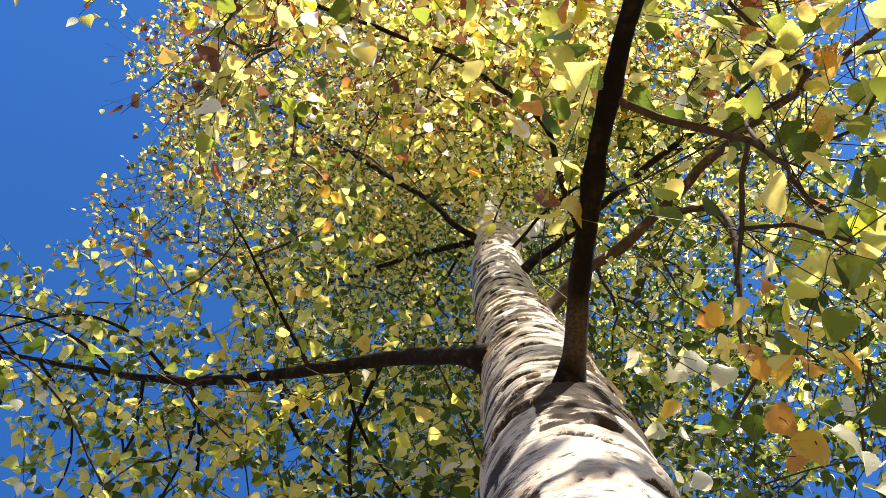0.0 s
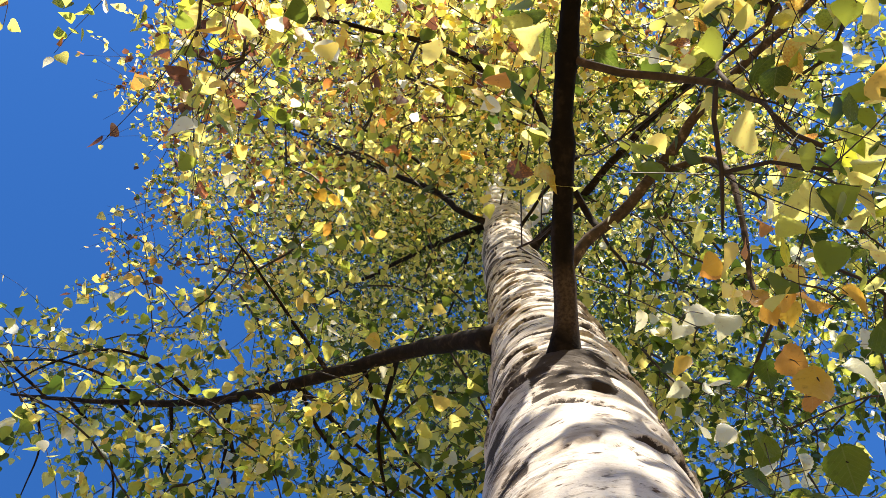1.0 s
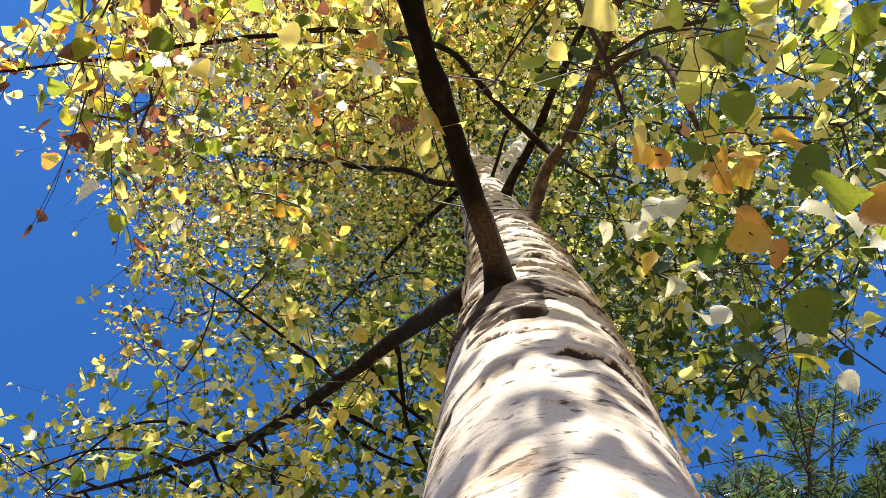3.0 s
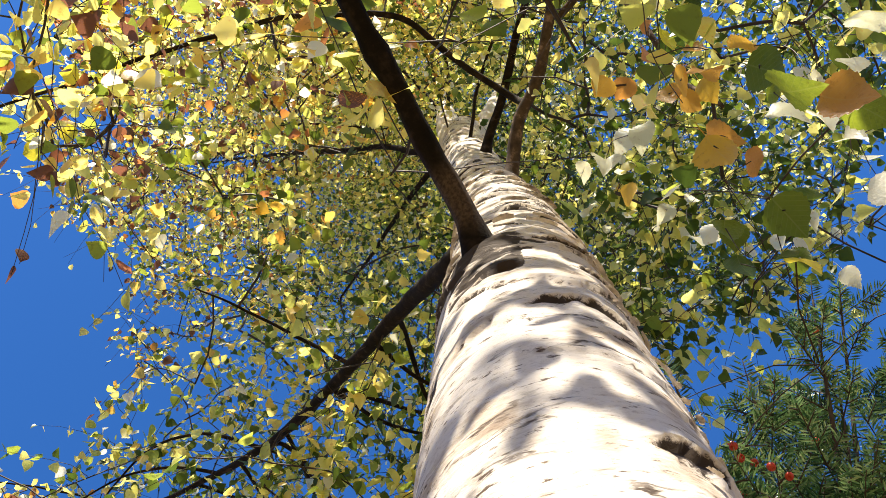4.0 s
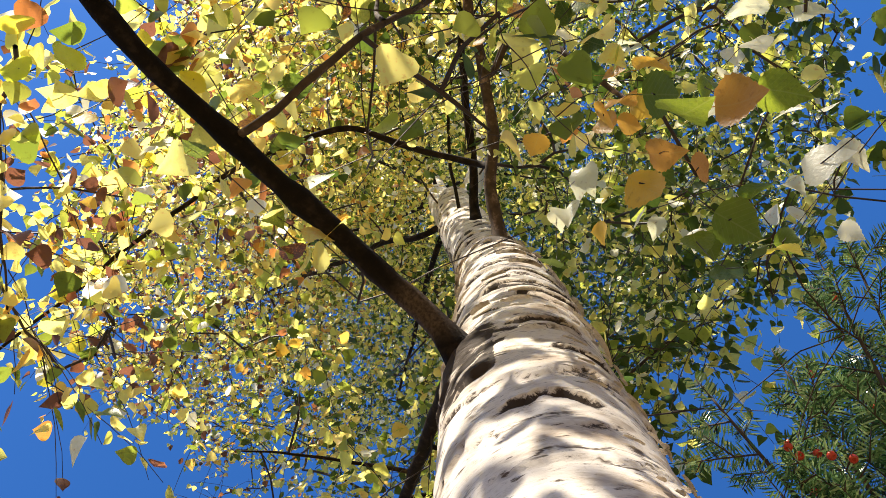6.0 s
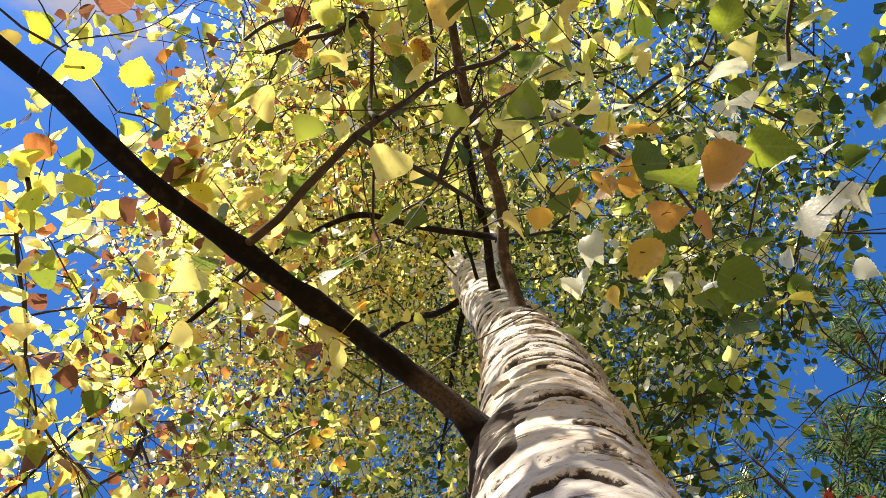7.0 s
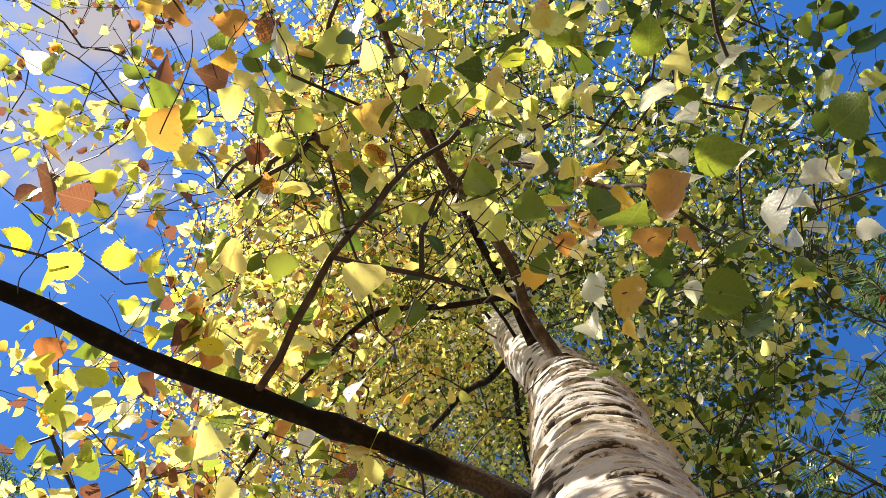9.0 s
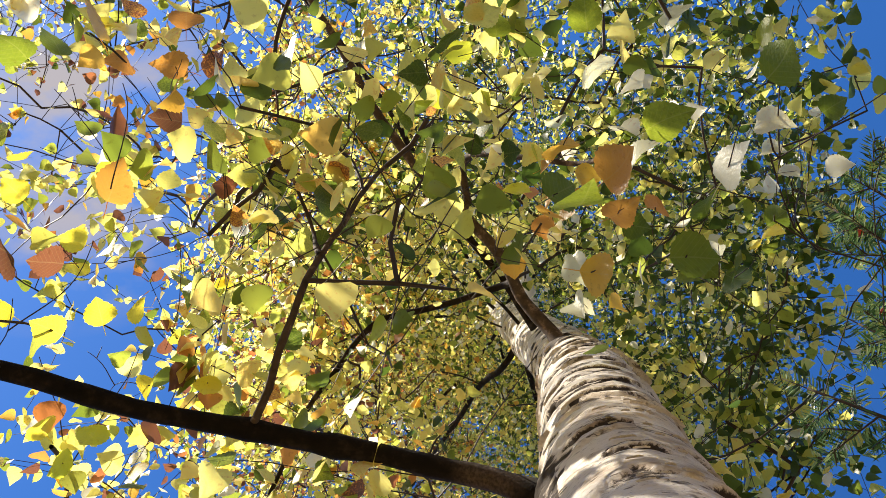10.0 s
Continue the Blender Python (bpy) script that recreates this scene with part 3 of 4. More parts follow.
nodes, node_of, boughs = [], [], []
for key, (pts, r0, r1) in BOUGHS.items():
    line = smooth_line(pts, 0.03)
    n = len(line)
    run = np.r_[0, np.cumsum(np.linalg.norm(np.diff(line, axis=0), axis=1))]
    wob = np.array([[noise.noise(Vector((s * 7, ord(key[0]) * 1.7 + j * 9.1, len(key)))) for j in range(3)] for s in run])
    line = line + wob * 0.006 * np.clip(run / 0.3, 0, 1)[:, None]
    radii = r0 + (r1 - r0) * (run / run[-1]) ** (0.7 if key in "LM" else 1.1)
    start = 0.128 if key in "ABLM" else 0.0
    radii = radii * (1 + 0.7 * np.exp(-np.clip(run - start, 0, None) / 0.03) * (start > 0))
    radii = radii * np.array([1 + 0.10 * noise.noise(Vector((s * 18, 3.3, ord(key[-1])))) + 0.22 * max(0, noise.noise(Vector((s * 9, 8.3, ord(key[-1])))) - 0.35) for s in run])
    for y, swell in ((-0.02, 0.42), (0.11, 0.30), (0.05, 0.12), (-0.25, 0.22), (0.27, 0.14)) if key == "A" else ():
        radii = radii * (1 + swell * np.exp(-((line[:, 1] - y) / 0.016) ** 2))
    v, f = tube(line, radii, 14 if r0 > 0.02 else 9)
    me = mesh_of("limb", v, f, BARK if key in "PQ" else LIT_BARK if key in ("L", "D", "d1", "l1") else SHADED_BARK if key == "A" else DARK)
    if key == "A":
        # sunlit brown painted on near the trunk, shade as black beyond; knots where twigs broke off
        lit_part = me.attributes.new("lit_brown", "FLOAT", "POINT")
        v = np.array(v)
        patch = np.array([noise.noise(Vector(q * 22)) for q in v])
        lit_part.data.foreach_set("value", np.clip(np.minimum((v[:, 1] - 0.27) / 0.06, (0.415 - v[:, 1]) / 0.02) + 0.9 * patch, 0, 0.85))
        # a rough swollen collar against the trunk
        axis_at = line[np.arange(len(v)) // 14]
        rough = np.clip((v[:, 1] - 0.36) / 0.05, 0, 1) * np.array([0.25 * noise.noise(Vector(q * 60)) + 0.35 * max(0, noise.noise(Vector((q[1] * 130, q[0] * 30, q[2] * 30)))) for q in v])
        v = axis_at + (v - axis_at) * (1 + rough)[:, None]
        me.vertices.foreach_set("co", v.astype(np.float32).ravel())
    bough = part("limb", me, birch)
    boughs.append(bough)
    keep = run > (0.35 if key in "ABLMCEPQ" or key[0] == "t" else 0.05)
    nodes.append(line[keep][::3])
    node_of += [bough] * len(line[keep][::3])


# the crown grows towards points spread through its room, each twig from the nearest wood so far
TURNS = [0, 45, 62, 90, 115, 140, 180, 225, 262, 300, 330, 360]


def spread(az, h):
    """How far out the crown reaches, at a height h over the eye: narrow on the side of the open sky."""
    deg = np.degrees(az) % 360
    low = np.interp(deg, TURNS, [0.85, 0.54, 0.42, 0.35, 0.36, 0.66, 0.42, 0.38, 0.75, 0.95, 0.95, 0.85])
    high = np.interp(deg, TURNS, [0.55, 0.48, 0.40, 0.34, 0.35, 0.64, 0.44, 0.39, 0.28, 0.32, 0.42, 0.55])
    wide = low + (high - low) * min(1.0, max(0.0, (h - 2.8) / 1.2))
    return min(wide * h, np.interp(h, [0, 3, 6, 8, 10.5], [9, 2.6, 2.7, 2.0, 0.4]))


# the low leaves that hang close over the path, by colour
YELLOW_LEAVES = [(0.468, -0.36, 3.12), (0.437, -0.435, 3.088), (0.466, -0.373, 3.308), (0.334, -0.27, 3.141), (0.309, -0.221, 3.342), (0.59, -0.304, 2.979), (0.591,
    -0.417, 3.097), (0.754, -0.575, 3.212), (0.725, -0.303, 2.969), (0.705, -0.669, 3.419), (1.029, 0.291, 3.355), (0.941, 0.258, 3.376), (0.457, -0.583, 3.221), (0.242,
    -0.363, 3.095), (0.226, -0.516, 3.228), (0.16, -0.465, 3.237), (0.554, -0.569, 3.471), (0.634, 0.792, 2.918), (0.739, 0.396, 3.222), (0.84, 0.218, 3.514), (0.878,
    0.315, 3.339), (-0.704, -0.283, 4.22)]
PALE_LEAVES = [(0.878, 0.485, 2.79), (0.905, 0.578, 2.96), (0.796, 0.587, 3.036), (0.511, 0.601, 3.616), (0.617, 0.553, 3.398), (0.669, 0.916, 3.966), (0.648, 0.841,
    3.421), (1.11, 0.713, 3.282), (1.122, 0.359, 3.327), (0.898, 0.376, 3.767), (0.928, 1.085, 3.749), (0.873, 0.684, 3.158), (0.993, 0.552, 3.858), (0.841, 0.705,
    3.016), (0.599, 0.514, 3.134), (0.825, 0.793, 2.921), (0.837, 1.105, 3.408), (0.636, 0.944, 3.693), (0.702, 0.639, 2.601), (0.789, 0.54, 2.869), (0.508, 0.548,
    3.245)]
GREEN_LEAVES = [(0.585, 0.7, 2.743), (0.679, 0.673, 2.829), (0.811, 0.674, 2.493), (0.683, 0.879, 3.128), (0.888, -0.362, 2.855), (0.881, -0.406, 2.836), (0.985, 0.79,
    2.939), (1.016, 0.513, 2.996), (0.896, 0.646, 3.35), (0.902, 0.967, 3.06), (0.678, 0.633, 3.196), (1.042, 0.342, 3.162), (0.649, 0.45, 2.56), (0.583, 0.591, 2.648),
    (0.572, 0.774, 2.998), (0.58, 0.696, 2.968), (0.672, 0.412, 2.675), (0.61, 0.724, 3.01), (0.769, 0.505, 2.778), (0.786, 0.583, 2.748), (0.419, 0.618, 3.43)]
ORANGE_LEAVES = [(0.736, 0.218, 3.629), (0.779, 0.456, 3.619), (0.714, 0.525, 3.395), (0.822, -0.147, 2.478), (0.909, -0.113, 2.74), (0.913, -0.228, 3.022), (0.848,
    -0.212, 2.98), (0.952, -0.367, 3.179), (0.638, -0.181, 2.612), (0.764, 0.364, 3.403), (0.804, 0.485, 3.389), (0.685, 0.574, 3.111), (0.793, 0.545, 3.383), (0.712,
    0.493, 3.622), (0.687, 0.632, 3.041), (0.598, 0.396, 3.232), (0.798, -0.629, 4.11), (0.564, 0.467, 2.657), (0.672, 0.451, 3.072), (0.681, 0.479, 2.541), (0.72, 0.449,
    3.06), (0.787, 0.471, 3.037), (0.738, 0.556, 3.383), (0.519, 0.624, 3.284), (-0.389, 0.267, 4.742), (-0.41, 0.23, 4.72), (-0.36, 0.29, 4.78)]
BROWN_LEAVES = [(0.55, -0.221, 2.486), (0.542, -0.389, 2.946), (0.885, -0.498, 3.469), (0.86, -0.316, 3.299), (0.757, -0.257, 3.562), (-0.359, -0.53, 4.848), (-0.33,
    -0.5, 4.9)]
LOW = [(np.array(p), tone) for tone, some in (("yellow", YELLOW_LEAVES), ("pale", PALE_LEAVES), ("green", GREEN_LEAVES), ("orange", ORANGE_LEAVES), ("brown", BROWN_LEAVES)) for p in some]
# a dark dry bunch out on the open side, and green ones by it
bunch = np.random.default_rng(11)
LOW += [(np.array([-0.76, -0.27, 5.1]) + bunch.normal(0, 0.09, 3), "brown") for _ in range(11)]
LOW += [(np.array([-0.62, -0.16, 5.15]) + bunch.normal(0, 0.15, 3), "green") for _ in range(14)]
LOW += [(np.array([-0.30, -0.36, 4.5]) + bunch.normal(0, 1, 3) * np.array([0.32, 0.14, 0.08]), "yellow") for _ in range(24)]


aims = []
while len(aims) < 4300:
    h = rng.uniform(1.5, 10.0)
    az, rr = rng.uniform(0, 2 * math.pi), math.sqrt(rng.random())
    dim = 118 < math.degrees(az) < 205 and h < 4.6
    sunny = math.cos(az - SUN_AZIMUTH) > 0.6
    if rng.random() > np.interp(h, [1.5, 2.5, 4, 8, 10], [0.02, 0.11, 0.34, 1.0, 0.65] if sunny else [0.02, 0.10, 0.38, 1.0, 0.65]):
        continue
    if (h < 4.6 and math.cos(az - 3.6) > 0.45 and rng.random() < 0.75) or (h < 3.3 and math.cos(az - 3.4) > 0.2):
        continue
    r = rr * spread(az, h)
    p = np.array([0.35 + math.cos(az) * r, 0.45 + math.sin(az) * r, 1.4 + h])
    if 112 < math.degrees(az) < 172 and r > 0.31 * h and h > 3.3 and rng.random() < 0.85:
        continue
    if noise.noise(Vector(p * (2.0 if dim else 1.6))) < (-0.06 if dim else -0.20) or np.hypot(*(p[:2] - trunk_axis(p[2])[:2])) < 0.3:
        continue
    aims.append(p)
# more growth close round the low limbs and on the shady side
for key, many in (("B", 40), ("b1", 12), ("b2", 16), ("b3", 16), ("H", 36), ("L", 14), ("M", 14), ("C", 25), ("E", 25), ("D", 14), ("d1", 14)):
    line = smooth_line(BOUGHS[key][0], 0.05)
    for _ in range(many):
        aims.append(line[rng.integers(len(line) // 4, len(line))] + rng.normal(0, 1, 3) * np.array([0.24, 0.24, 0.16]))
for _ in range(5):
    aims.append(np.array([0.72, -0.10, 3.36]) + rng.normal(0, 1, 3) * np.array([0.10, 0.13, 0.09]))
for _ in range(110):
    az, h = radians(rng.uniform(125, 188)), rng.uniform(2.5, 4.3)
    r = math.sqrt(rng.uniform(0.12, 1)) * 0.66 * h
    p = np.array([0.35 + math.cos(az) * r, 0.45 + math.sin(az) * r, 1.4 + h])
    if noise.noise(Vector(p * 2.6)) > -0.02:
        aims.append(p)
# the high crown behind the trunk is close and full
for _ in range(90):
    az, h = radians(rng.uniform(165, 275)), rng.uniform(4.8, 9.0)
    r = math.sqrt(rng.uniform(0.03, 1)) * min(0.36 * h, spread(az, h))
    p = np.array([0.35 + math.cos(az) * r, 0.45 + math.sin(az) * r, 1.4 + h])
    if noise.noise(Vector(p * 1.6)) > -0.3:
        aims.append(p)
# a low tier of leaves under the thin limb on the open side
for _ in range(26):
    aims.append(np.array([rng.uniform(-0.65, 0.28), rng.uniform(-1.0, -0.12), rng.uniform(3.25, 4.5)]))
# leaves added out of view on the sunny side, to shade the low leaves beyond the trunk
flat_way, cross_way = np.array([math.cos(SUN_AZIMUTH), math.sin(SUN_AZIMUTH)]), np.array([-math.sin(SUN_AZIMUTH), math.cos(SUN_AZIMUTH)])
wanted = len(aims) + 150
while len(aims) < wanted:
    out_ = rng.uniform(1.7, 4.2)
    over_ = rng.uniform(-0.25, 0.25) if len(aims) % 5 == 0 else rng.uniform(0.3, 1.9)
    p = np.array([*(np.array([0.25, 0.6]) + out_ * flat_way + over_ * cross_way), 2.7 + math.tan(SUN_HEIGHT) * out_ + rng.uniform(-0.5, 0.9 if over_ < 0.4 else 2.0)])
    if np.hypot(p[0] - 0.4, p[1] - 0.2) < 0.50 * (p[2] - 1.45) or noise.noise(Vector(p * 1.3)) < -0.1:
        continue
    aims.append(p)
aims = [p for p in aims if not sky_cone(p)]
crowd = len(aims)
aims = np.array(aims + [p for p, _ in LOW])
wood = np.concatenate(nodes)
order = np.argsort([np.linalg.norm(wood - p, axis=1).min() for p in aims])
pts, parent_of = list(wood), [-1] * len(wood)
store = np.zeros((len(wood) + len(aims) * 8, 3))
store[: len(wood)] = wood
count = len(wood)
paths = []
for i in order:
    p = aims[i]
    d = p - store[:count]
    rise = d[:, 2]
    cost = np.linalg.norm(d, axis=1) + (0.35 * np.clip(-rise, 0, None) if i < crowd else 0.9 * np.clip(rise + 0.05, 0, None))
    b = int(np.argmin(cost))
    a = store[b]
    far = np.linalg.norm(p - a)
    k = max(2, min(7, int(far / 0.08)))
    line = [a]
    lift = np.array([0, 0, (0.10 if i < crowd else 0.14) * far]) + rng.normal(0, 0.045 if i < crowd else 0.12, 3) * far
    for s in np.arange(1, k + 1) / k:
        line.append(a + (p - a) * s + lift * math.sin(math.pi * s) + rng.normal(0, 0.006, 3))
    line = np.array(line)
    ids = list(range(count, count + k))
    store[count : count + k] = line[1:]
    parent_of += [b] + ids[:-1]
    count += k
    node_of += [node_of[b]] * k
    paths.append((line, [b] + ids, i))
load = np.ones(count)
for q in range(count - 1, len(wood) - 1, -1):
    if parent_of[q] >= 0:
        load[parent_of[q]] += load[q] * 0.9
radius_at = np.clip(0.0016 * load ** 0.42, 0.0022, 0.0085)

twig_v, twig_f, base_count = [], [], 0
leaves = []   # place, way of the stalk, size


def spray(line, spacing, size):
    """Leaves set by turns along a twig."""
    run = np.r_[0, np.cumsum(np.linalg.norm(np.diff(line, axis=0), axis=1))]
    s, turn = spacing * rng.random(), rng.uniform(0, 6)
    while s < run[-1]:
        at = np.array([np.interp(s, run, line[:, j]) for j in range(3)])
        turn += 2.4
        way = np.array([math.cos(turn), math.sin(turn), rng.uniform(-0.9, 0.25)])
        leaves.append((at, way, size * rng.uniform(0.7, 1.2)))
        s += spacing * rng.uniform(0.6, 1.5)
    leaves.append((line[-1], line[-1] - line[-2], size))


def add_twig(line, radii, sides):
    global base_count
    v, f = tube(line, radii, sides, True, base_count)
    twig_v.append(v)
    twig_f.extend(f)
    base_count += len(v)


low_ends = []
for line, ids, i in paths:
    r = radius_at[ids]
    r[0] = r[1]
    if i >= crowd:
        fine = smooth_line(line, 0.012)
        fine = fine[: max(3, len(fine) - 6)]   # the leaf's own stalk goes on from here
        add_twig(fine, np.linspace(0.0011, 0.0006, len(fine)), 5)
    elif r.max() > 0.0045:
        fine = smooth_line(line, 0.04)
        part("branch", mesh_of("branch", *tube(fine, np.interp(np.linspace(0, 1, len(fine)), np.linspace(0, 1, len(r)), r), 7), TWIG), node_of[ids[0]])
    else:
        add_twig(line, r, 4)
    if i >= crowd:
        low_ends.append((line[-1], line[-1] - line[-2], LOW[i - crowd][1]))
        continue
    size = np.interp(line[-1][2], [3.2, 4.2, 5.2, 6.5, 8.0], [0.060, 0.048, 0.040, 0.036, 0.032])
    spray(line[len(line) // 2 :], 0.06, size)
    for _ in range(rng.integers(2, 4)):
        a = line[rng.integers(len(line) // 2, len(line))]
        az = rng.uniform(0, 2 * math.pi)
        span = rng.uniform(0.16, 0.38)
        way = np.array([math.cos(az), math.sin(az), rng.uniform(-0.1, 0.5)])
        twig = np.array([a + way * span * s + np.array([0, 0, -0.5 * span * s * s]) + rng.normal(0, 0.004, 3) for s in (0, 0.25, 0.5, 0.75, 1.0)])
        add_twig(twig, np.linspace(0.0017, 0.0009, 5), 3)
        spray(twig, 0.028 if line[-1][2] < 5.0 else 0.022, size)
part("brushwood", mesh_of("brushwood", np.concatenate(twig_v), twig_f, TWIG), birch, kind="stuff")

# one leaf: pointed, broad below the middle, a little folded and cupped
LONG_HALF = [(0.0, 0.0), (0.04, 0.27), (0.15, 0.43), (0.32, 0.46), (0.54, 0.37), (0.77, 0.18), (1.0, 0.0)]


FAR_HALF = [(0.0, 0.0), (0.12, 0.42), (0.46, 0.43), (1.0, 0.0)]


def leaf_shape(fold, cup, half=LONG_HALF):
    last = len(half) - 1
    mid = [(y, 0.0, -cup * y * y) for y, _ in half]
    v = list(mid)
    left, right = {0: 0, last: last}, {0: 0, last: last}
    for k in range(1, last):
        y, w = half[k]
        left[k] = len(v)
        v.append((y - 0.03, w, fold * w - cup * y * y))
        right[k] = len(v)
        v.append((y - 0.03, -w, fold * w - cup * y * y))
    f = []
    for k in range(last):
        for s, flip in ((left, False), (right, True)):
            q = [k, k + 1, s[k + 1], s[k]]
            q = [a for j, a in enumerate(q) if a not in q[:j]]
            f.append(tuple(q[::-1] if flip else q))
    return np.array(v), f


SHAPES = [leaf_shape(0.15, 0.1), leaf_shape(0.45, 0.25), leaf_shape(-0.2, 0.2), leaf_shape(0.3, -0.15)]
FINE_HALF = [(0.0, 0.0), (0.03, 0.12), (0.05, 0.25), (0.12, 0.31), (0.13, 0.37), (0.22, 0.41), (0.24, 0.46), (0.34, 0.44), (0.37, 0.48), (0.46, 0.43), (0.50, 0.45), (0.58, 0.37),
             (0.62, 0.38), (0.70, 0.28), (0.74, 0.28), (0.82, 0.16), (0.86, 0.15), (1.0, 0.0)]


def single_leaf(fold, cup, curl):
    v, f = leaf_shape(fold, cup, FINE_HALF)
    v = np.array(v)
    v[:, 2] += curl * np.sin(v[:, 0] * 5.0 + v[:, 1] * 6.0)
    k = len(v)
    stalk = [(0.0, 0.012, 0), (0.0, -0.012, 0), (-0.2, 0.009, 0.015), (-0.2, -0.009, 0.015), (-0.42, 0.009, 0.0), (-0.42, -0.009, 0.0), (0.0, 0, 0.015), (-0.2, 0, 0.03), (-0.42, 0, 0.015)]
    f = f + [(k, k + 2, k + 3, k + 1), (k + 2, k + 4, k + 5, k + 3), (k, k + 6, k + 7, k + 2), (k + 2, k + 7, k + 8, k + 4), (k + 1, k + 3, k + 7, k + 6), (k + 3, k + 5, k + 8, k + 7)]
    return np.concatenate([v, stalk]), f


FINE_SHAPES = [single_leaf(0.12, 0.10, 0.04), single_leaf(0.35, 0.3, 0.05), single_leaf(-0.2, 0.25, 0.06), single_leaf(0.25, -0.2, 0.04), single_leaf(0.7, 0.15, 0.05), single_leaf(0.2, 0.45, 0.06)]
FAR_SHAPES = [leaf_shape(0.15, 0.1, FAR_HALF), leaf_shape(0.45, 0.25, FAR_HALF), leaf_shape(-0.2, 0.2, FAR_HALF), leaf_shape(0.3, -0.15, FAR_HALF)]


def leaf_frames(ways, droop, normals):
    """Turns of leaves, as (n, 3, 3): along the leaf, across it, out of it."""
    d = np.array(ways, float)
    d /= np.linalg.norm(d, axis=1)[:, None]
    d[:, 2] -= droop
    d /= np.linalg.norm(d, axis=1)[:, None]
    y = np.cross(normals, d)
    y /= np.linalg.norm(y, axis=1)[:, None] + 1e-9
    return np.stack([d, y, np.cross(d, y)], 2)


places = np.array([q[0] for q in leaves])
sizes = np.array([q[2] for q in leaves])
turns = leaf_frames([q[1] for q in leaves], rng.uniform(0.0, 1.0, len(leaves)), rng.normal(0, 0.72, (len(leaves), 3)) + 0.6 * np.array(to_sun) + np.array([0, 0, 0.2]))
places = places + 0.35 * sizes[:, None] * turns[:, :, 0]
# leaves on sight lines from camera positions to the limbs and trunk are cleared to fit the view
cleared = np.zeros(len(places), bool)
# three places on the camera's path
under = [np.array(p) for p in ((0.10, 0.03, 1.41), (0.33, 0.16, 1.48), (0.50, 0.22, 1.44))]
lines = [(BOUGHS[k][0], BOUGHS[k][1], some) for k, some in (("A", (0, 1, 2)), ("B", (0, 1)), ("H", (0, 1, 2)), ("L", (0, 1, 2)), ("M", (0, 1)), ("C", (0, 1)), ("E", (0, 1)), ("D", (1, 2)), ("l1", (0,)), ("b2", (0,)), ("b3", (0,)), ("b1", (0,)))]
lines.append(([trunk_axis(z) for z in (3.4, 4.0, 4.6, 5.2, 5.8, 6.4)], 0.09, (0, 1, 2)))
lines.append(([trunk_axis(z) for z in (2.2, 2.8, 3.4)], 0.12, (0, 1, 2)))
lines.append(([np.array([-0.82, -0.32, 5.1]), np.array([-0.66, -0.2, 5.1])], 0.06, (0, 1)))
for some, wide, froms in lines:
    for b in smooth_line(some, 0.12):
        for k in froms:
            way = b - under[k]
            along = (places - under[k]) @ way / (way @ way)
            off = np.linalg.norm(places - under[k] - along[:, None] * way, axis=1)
            cleared |= (along > 0.1) & (along < 0.99) & (off < (1.25 * wide + 0.024) * along)
# cleared too: the gap between the birch and the yew and one stray spot, to fit the view
gap = (places[:, 2] < 4.1) & (places[:, 1] > 0.62 + 0.12 * (places[:, 2] - 2.6)) & (places[:, 0] > 0.2) & (places[:, 0] < 1.0)
cleared |= gap | (np.linalg.norm(places - np.array([0.13, 0.24, 3.02]), axis=1) < 0.12)
# and the cone from the camera where the sky shows
cleared |= np.array([sky_cone(p) for p in places])
# leaves on sun lines are removed to let light through to the trunk in patches, and to the pale leaves
ray = np.array(to_sun)
flat = ray[:2] / np.linalg.norm(ray[:2])
reach_ = ((places[:, :2] - np.array([0.25, 0.6])) @ flat) / np.linalg.norm(ray[:2])
hit = places[:, 2] - reach_ * ray[2]
axis_xy = np.array([trunk_axis(z)[:2] for z in np.linspace(1, 5, 81)])[np.clip(((hit - 1) / 0.05).round().astype(int), 0, 80)]
side_ = (places[:, :2] - axis_xy) @ np.array([-flat[1], flat[0]])
for k in np.flatnonzero((reach_ > 0.1) & (np.abs(side_) < 0.17) & (hit > 1.8) & (hit < 4.4)):
    cleared[k] |= noise.noise(Vector((side_[k] * 7, hit[k] * 6, 2.0))) > (0.04 if hit[k] < 2.8 else -0.17)
d = places - np.array([0.62, 1.15, 3.2])   # and to the yew
s_ = d @ ray
cleared |= (s_ > 0.4) & (np.linalg.norm(d - s_[:, None] * ray, axis=1) < 0.38) & (rng.random(len(places)) < 0.75)
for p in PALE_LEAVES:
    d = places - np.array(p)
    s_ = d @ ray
    cleared |= (s_ > 0.03) & (np.linalg.norm(d - s_[:, None] * ray, axis=1) < 0.055)
kept = np.flatnonzero(~cleared | ((rng.random(len(places)) < 0.12) & (places[:, 2] > 3.6)))
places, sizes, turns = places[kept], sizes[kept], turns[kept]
close = np.flatnonzero(places[:, 2] < 3.7)[:150]
rest = np.setdiff1d(np.arange(len(places)), close)
which = rng.integers(0, 4, len(places)) + 4 * (places[:, 2] > 4.6)
fv, ff, count_v = [], [], 0
for k, (v, f) in enumerate(SHAPES + FAR_SHAPES):
    some = rest[which[rest] == k]
    fv.append(((v[None] * sizes[some, None, None]) @ turns[some].transpose(0, 2, 1) + places[some, None]).reshape(-1, 3))
    for j in range(len(some)):
        ff.extend(tuple(i + count_v for i in q) for q in f)
        count_v += len(v)
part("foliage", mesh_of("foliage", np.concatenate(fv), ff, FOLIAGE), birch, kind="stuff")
near = [(places[k], turns[k], sizes[k]) for k in close]
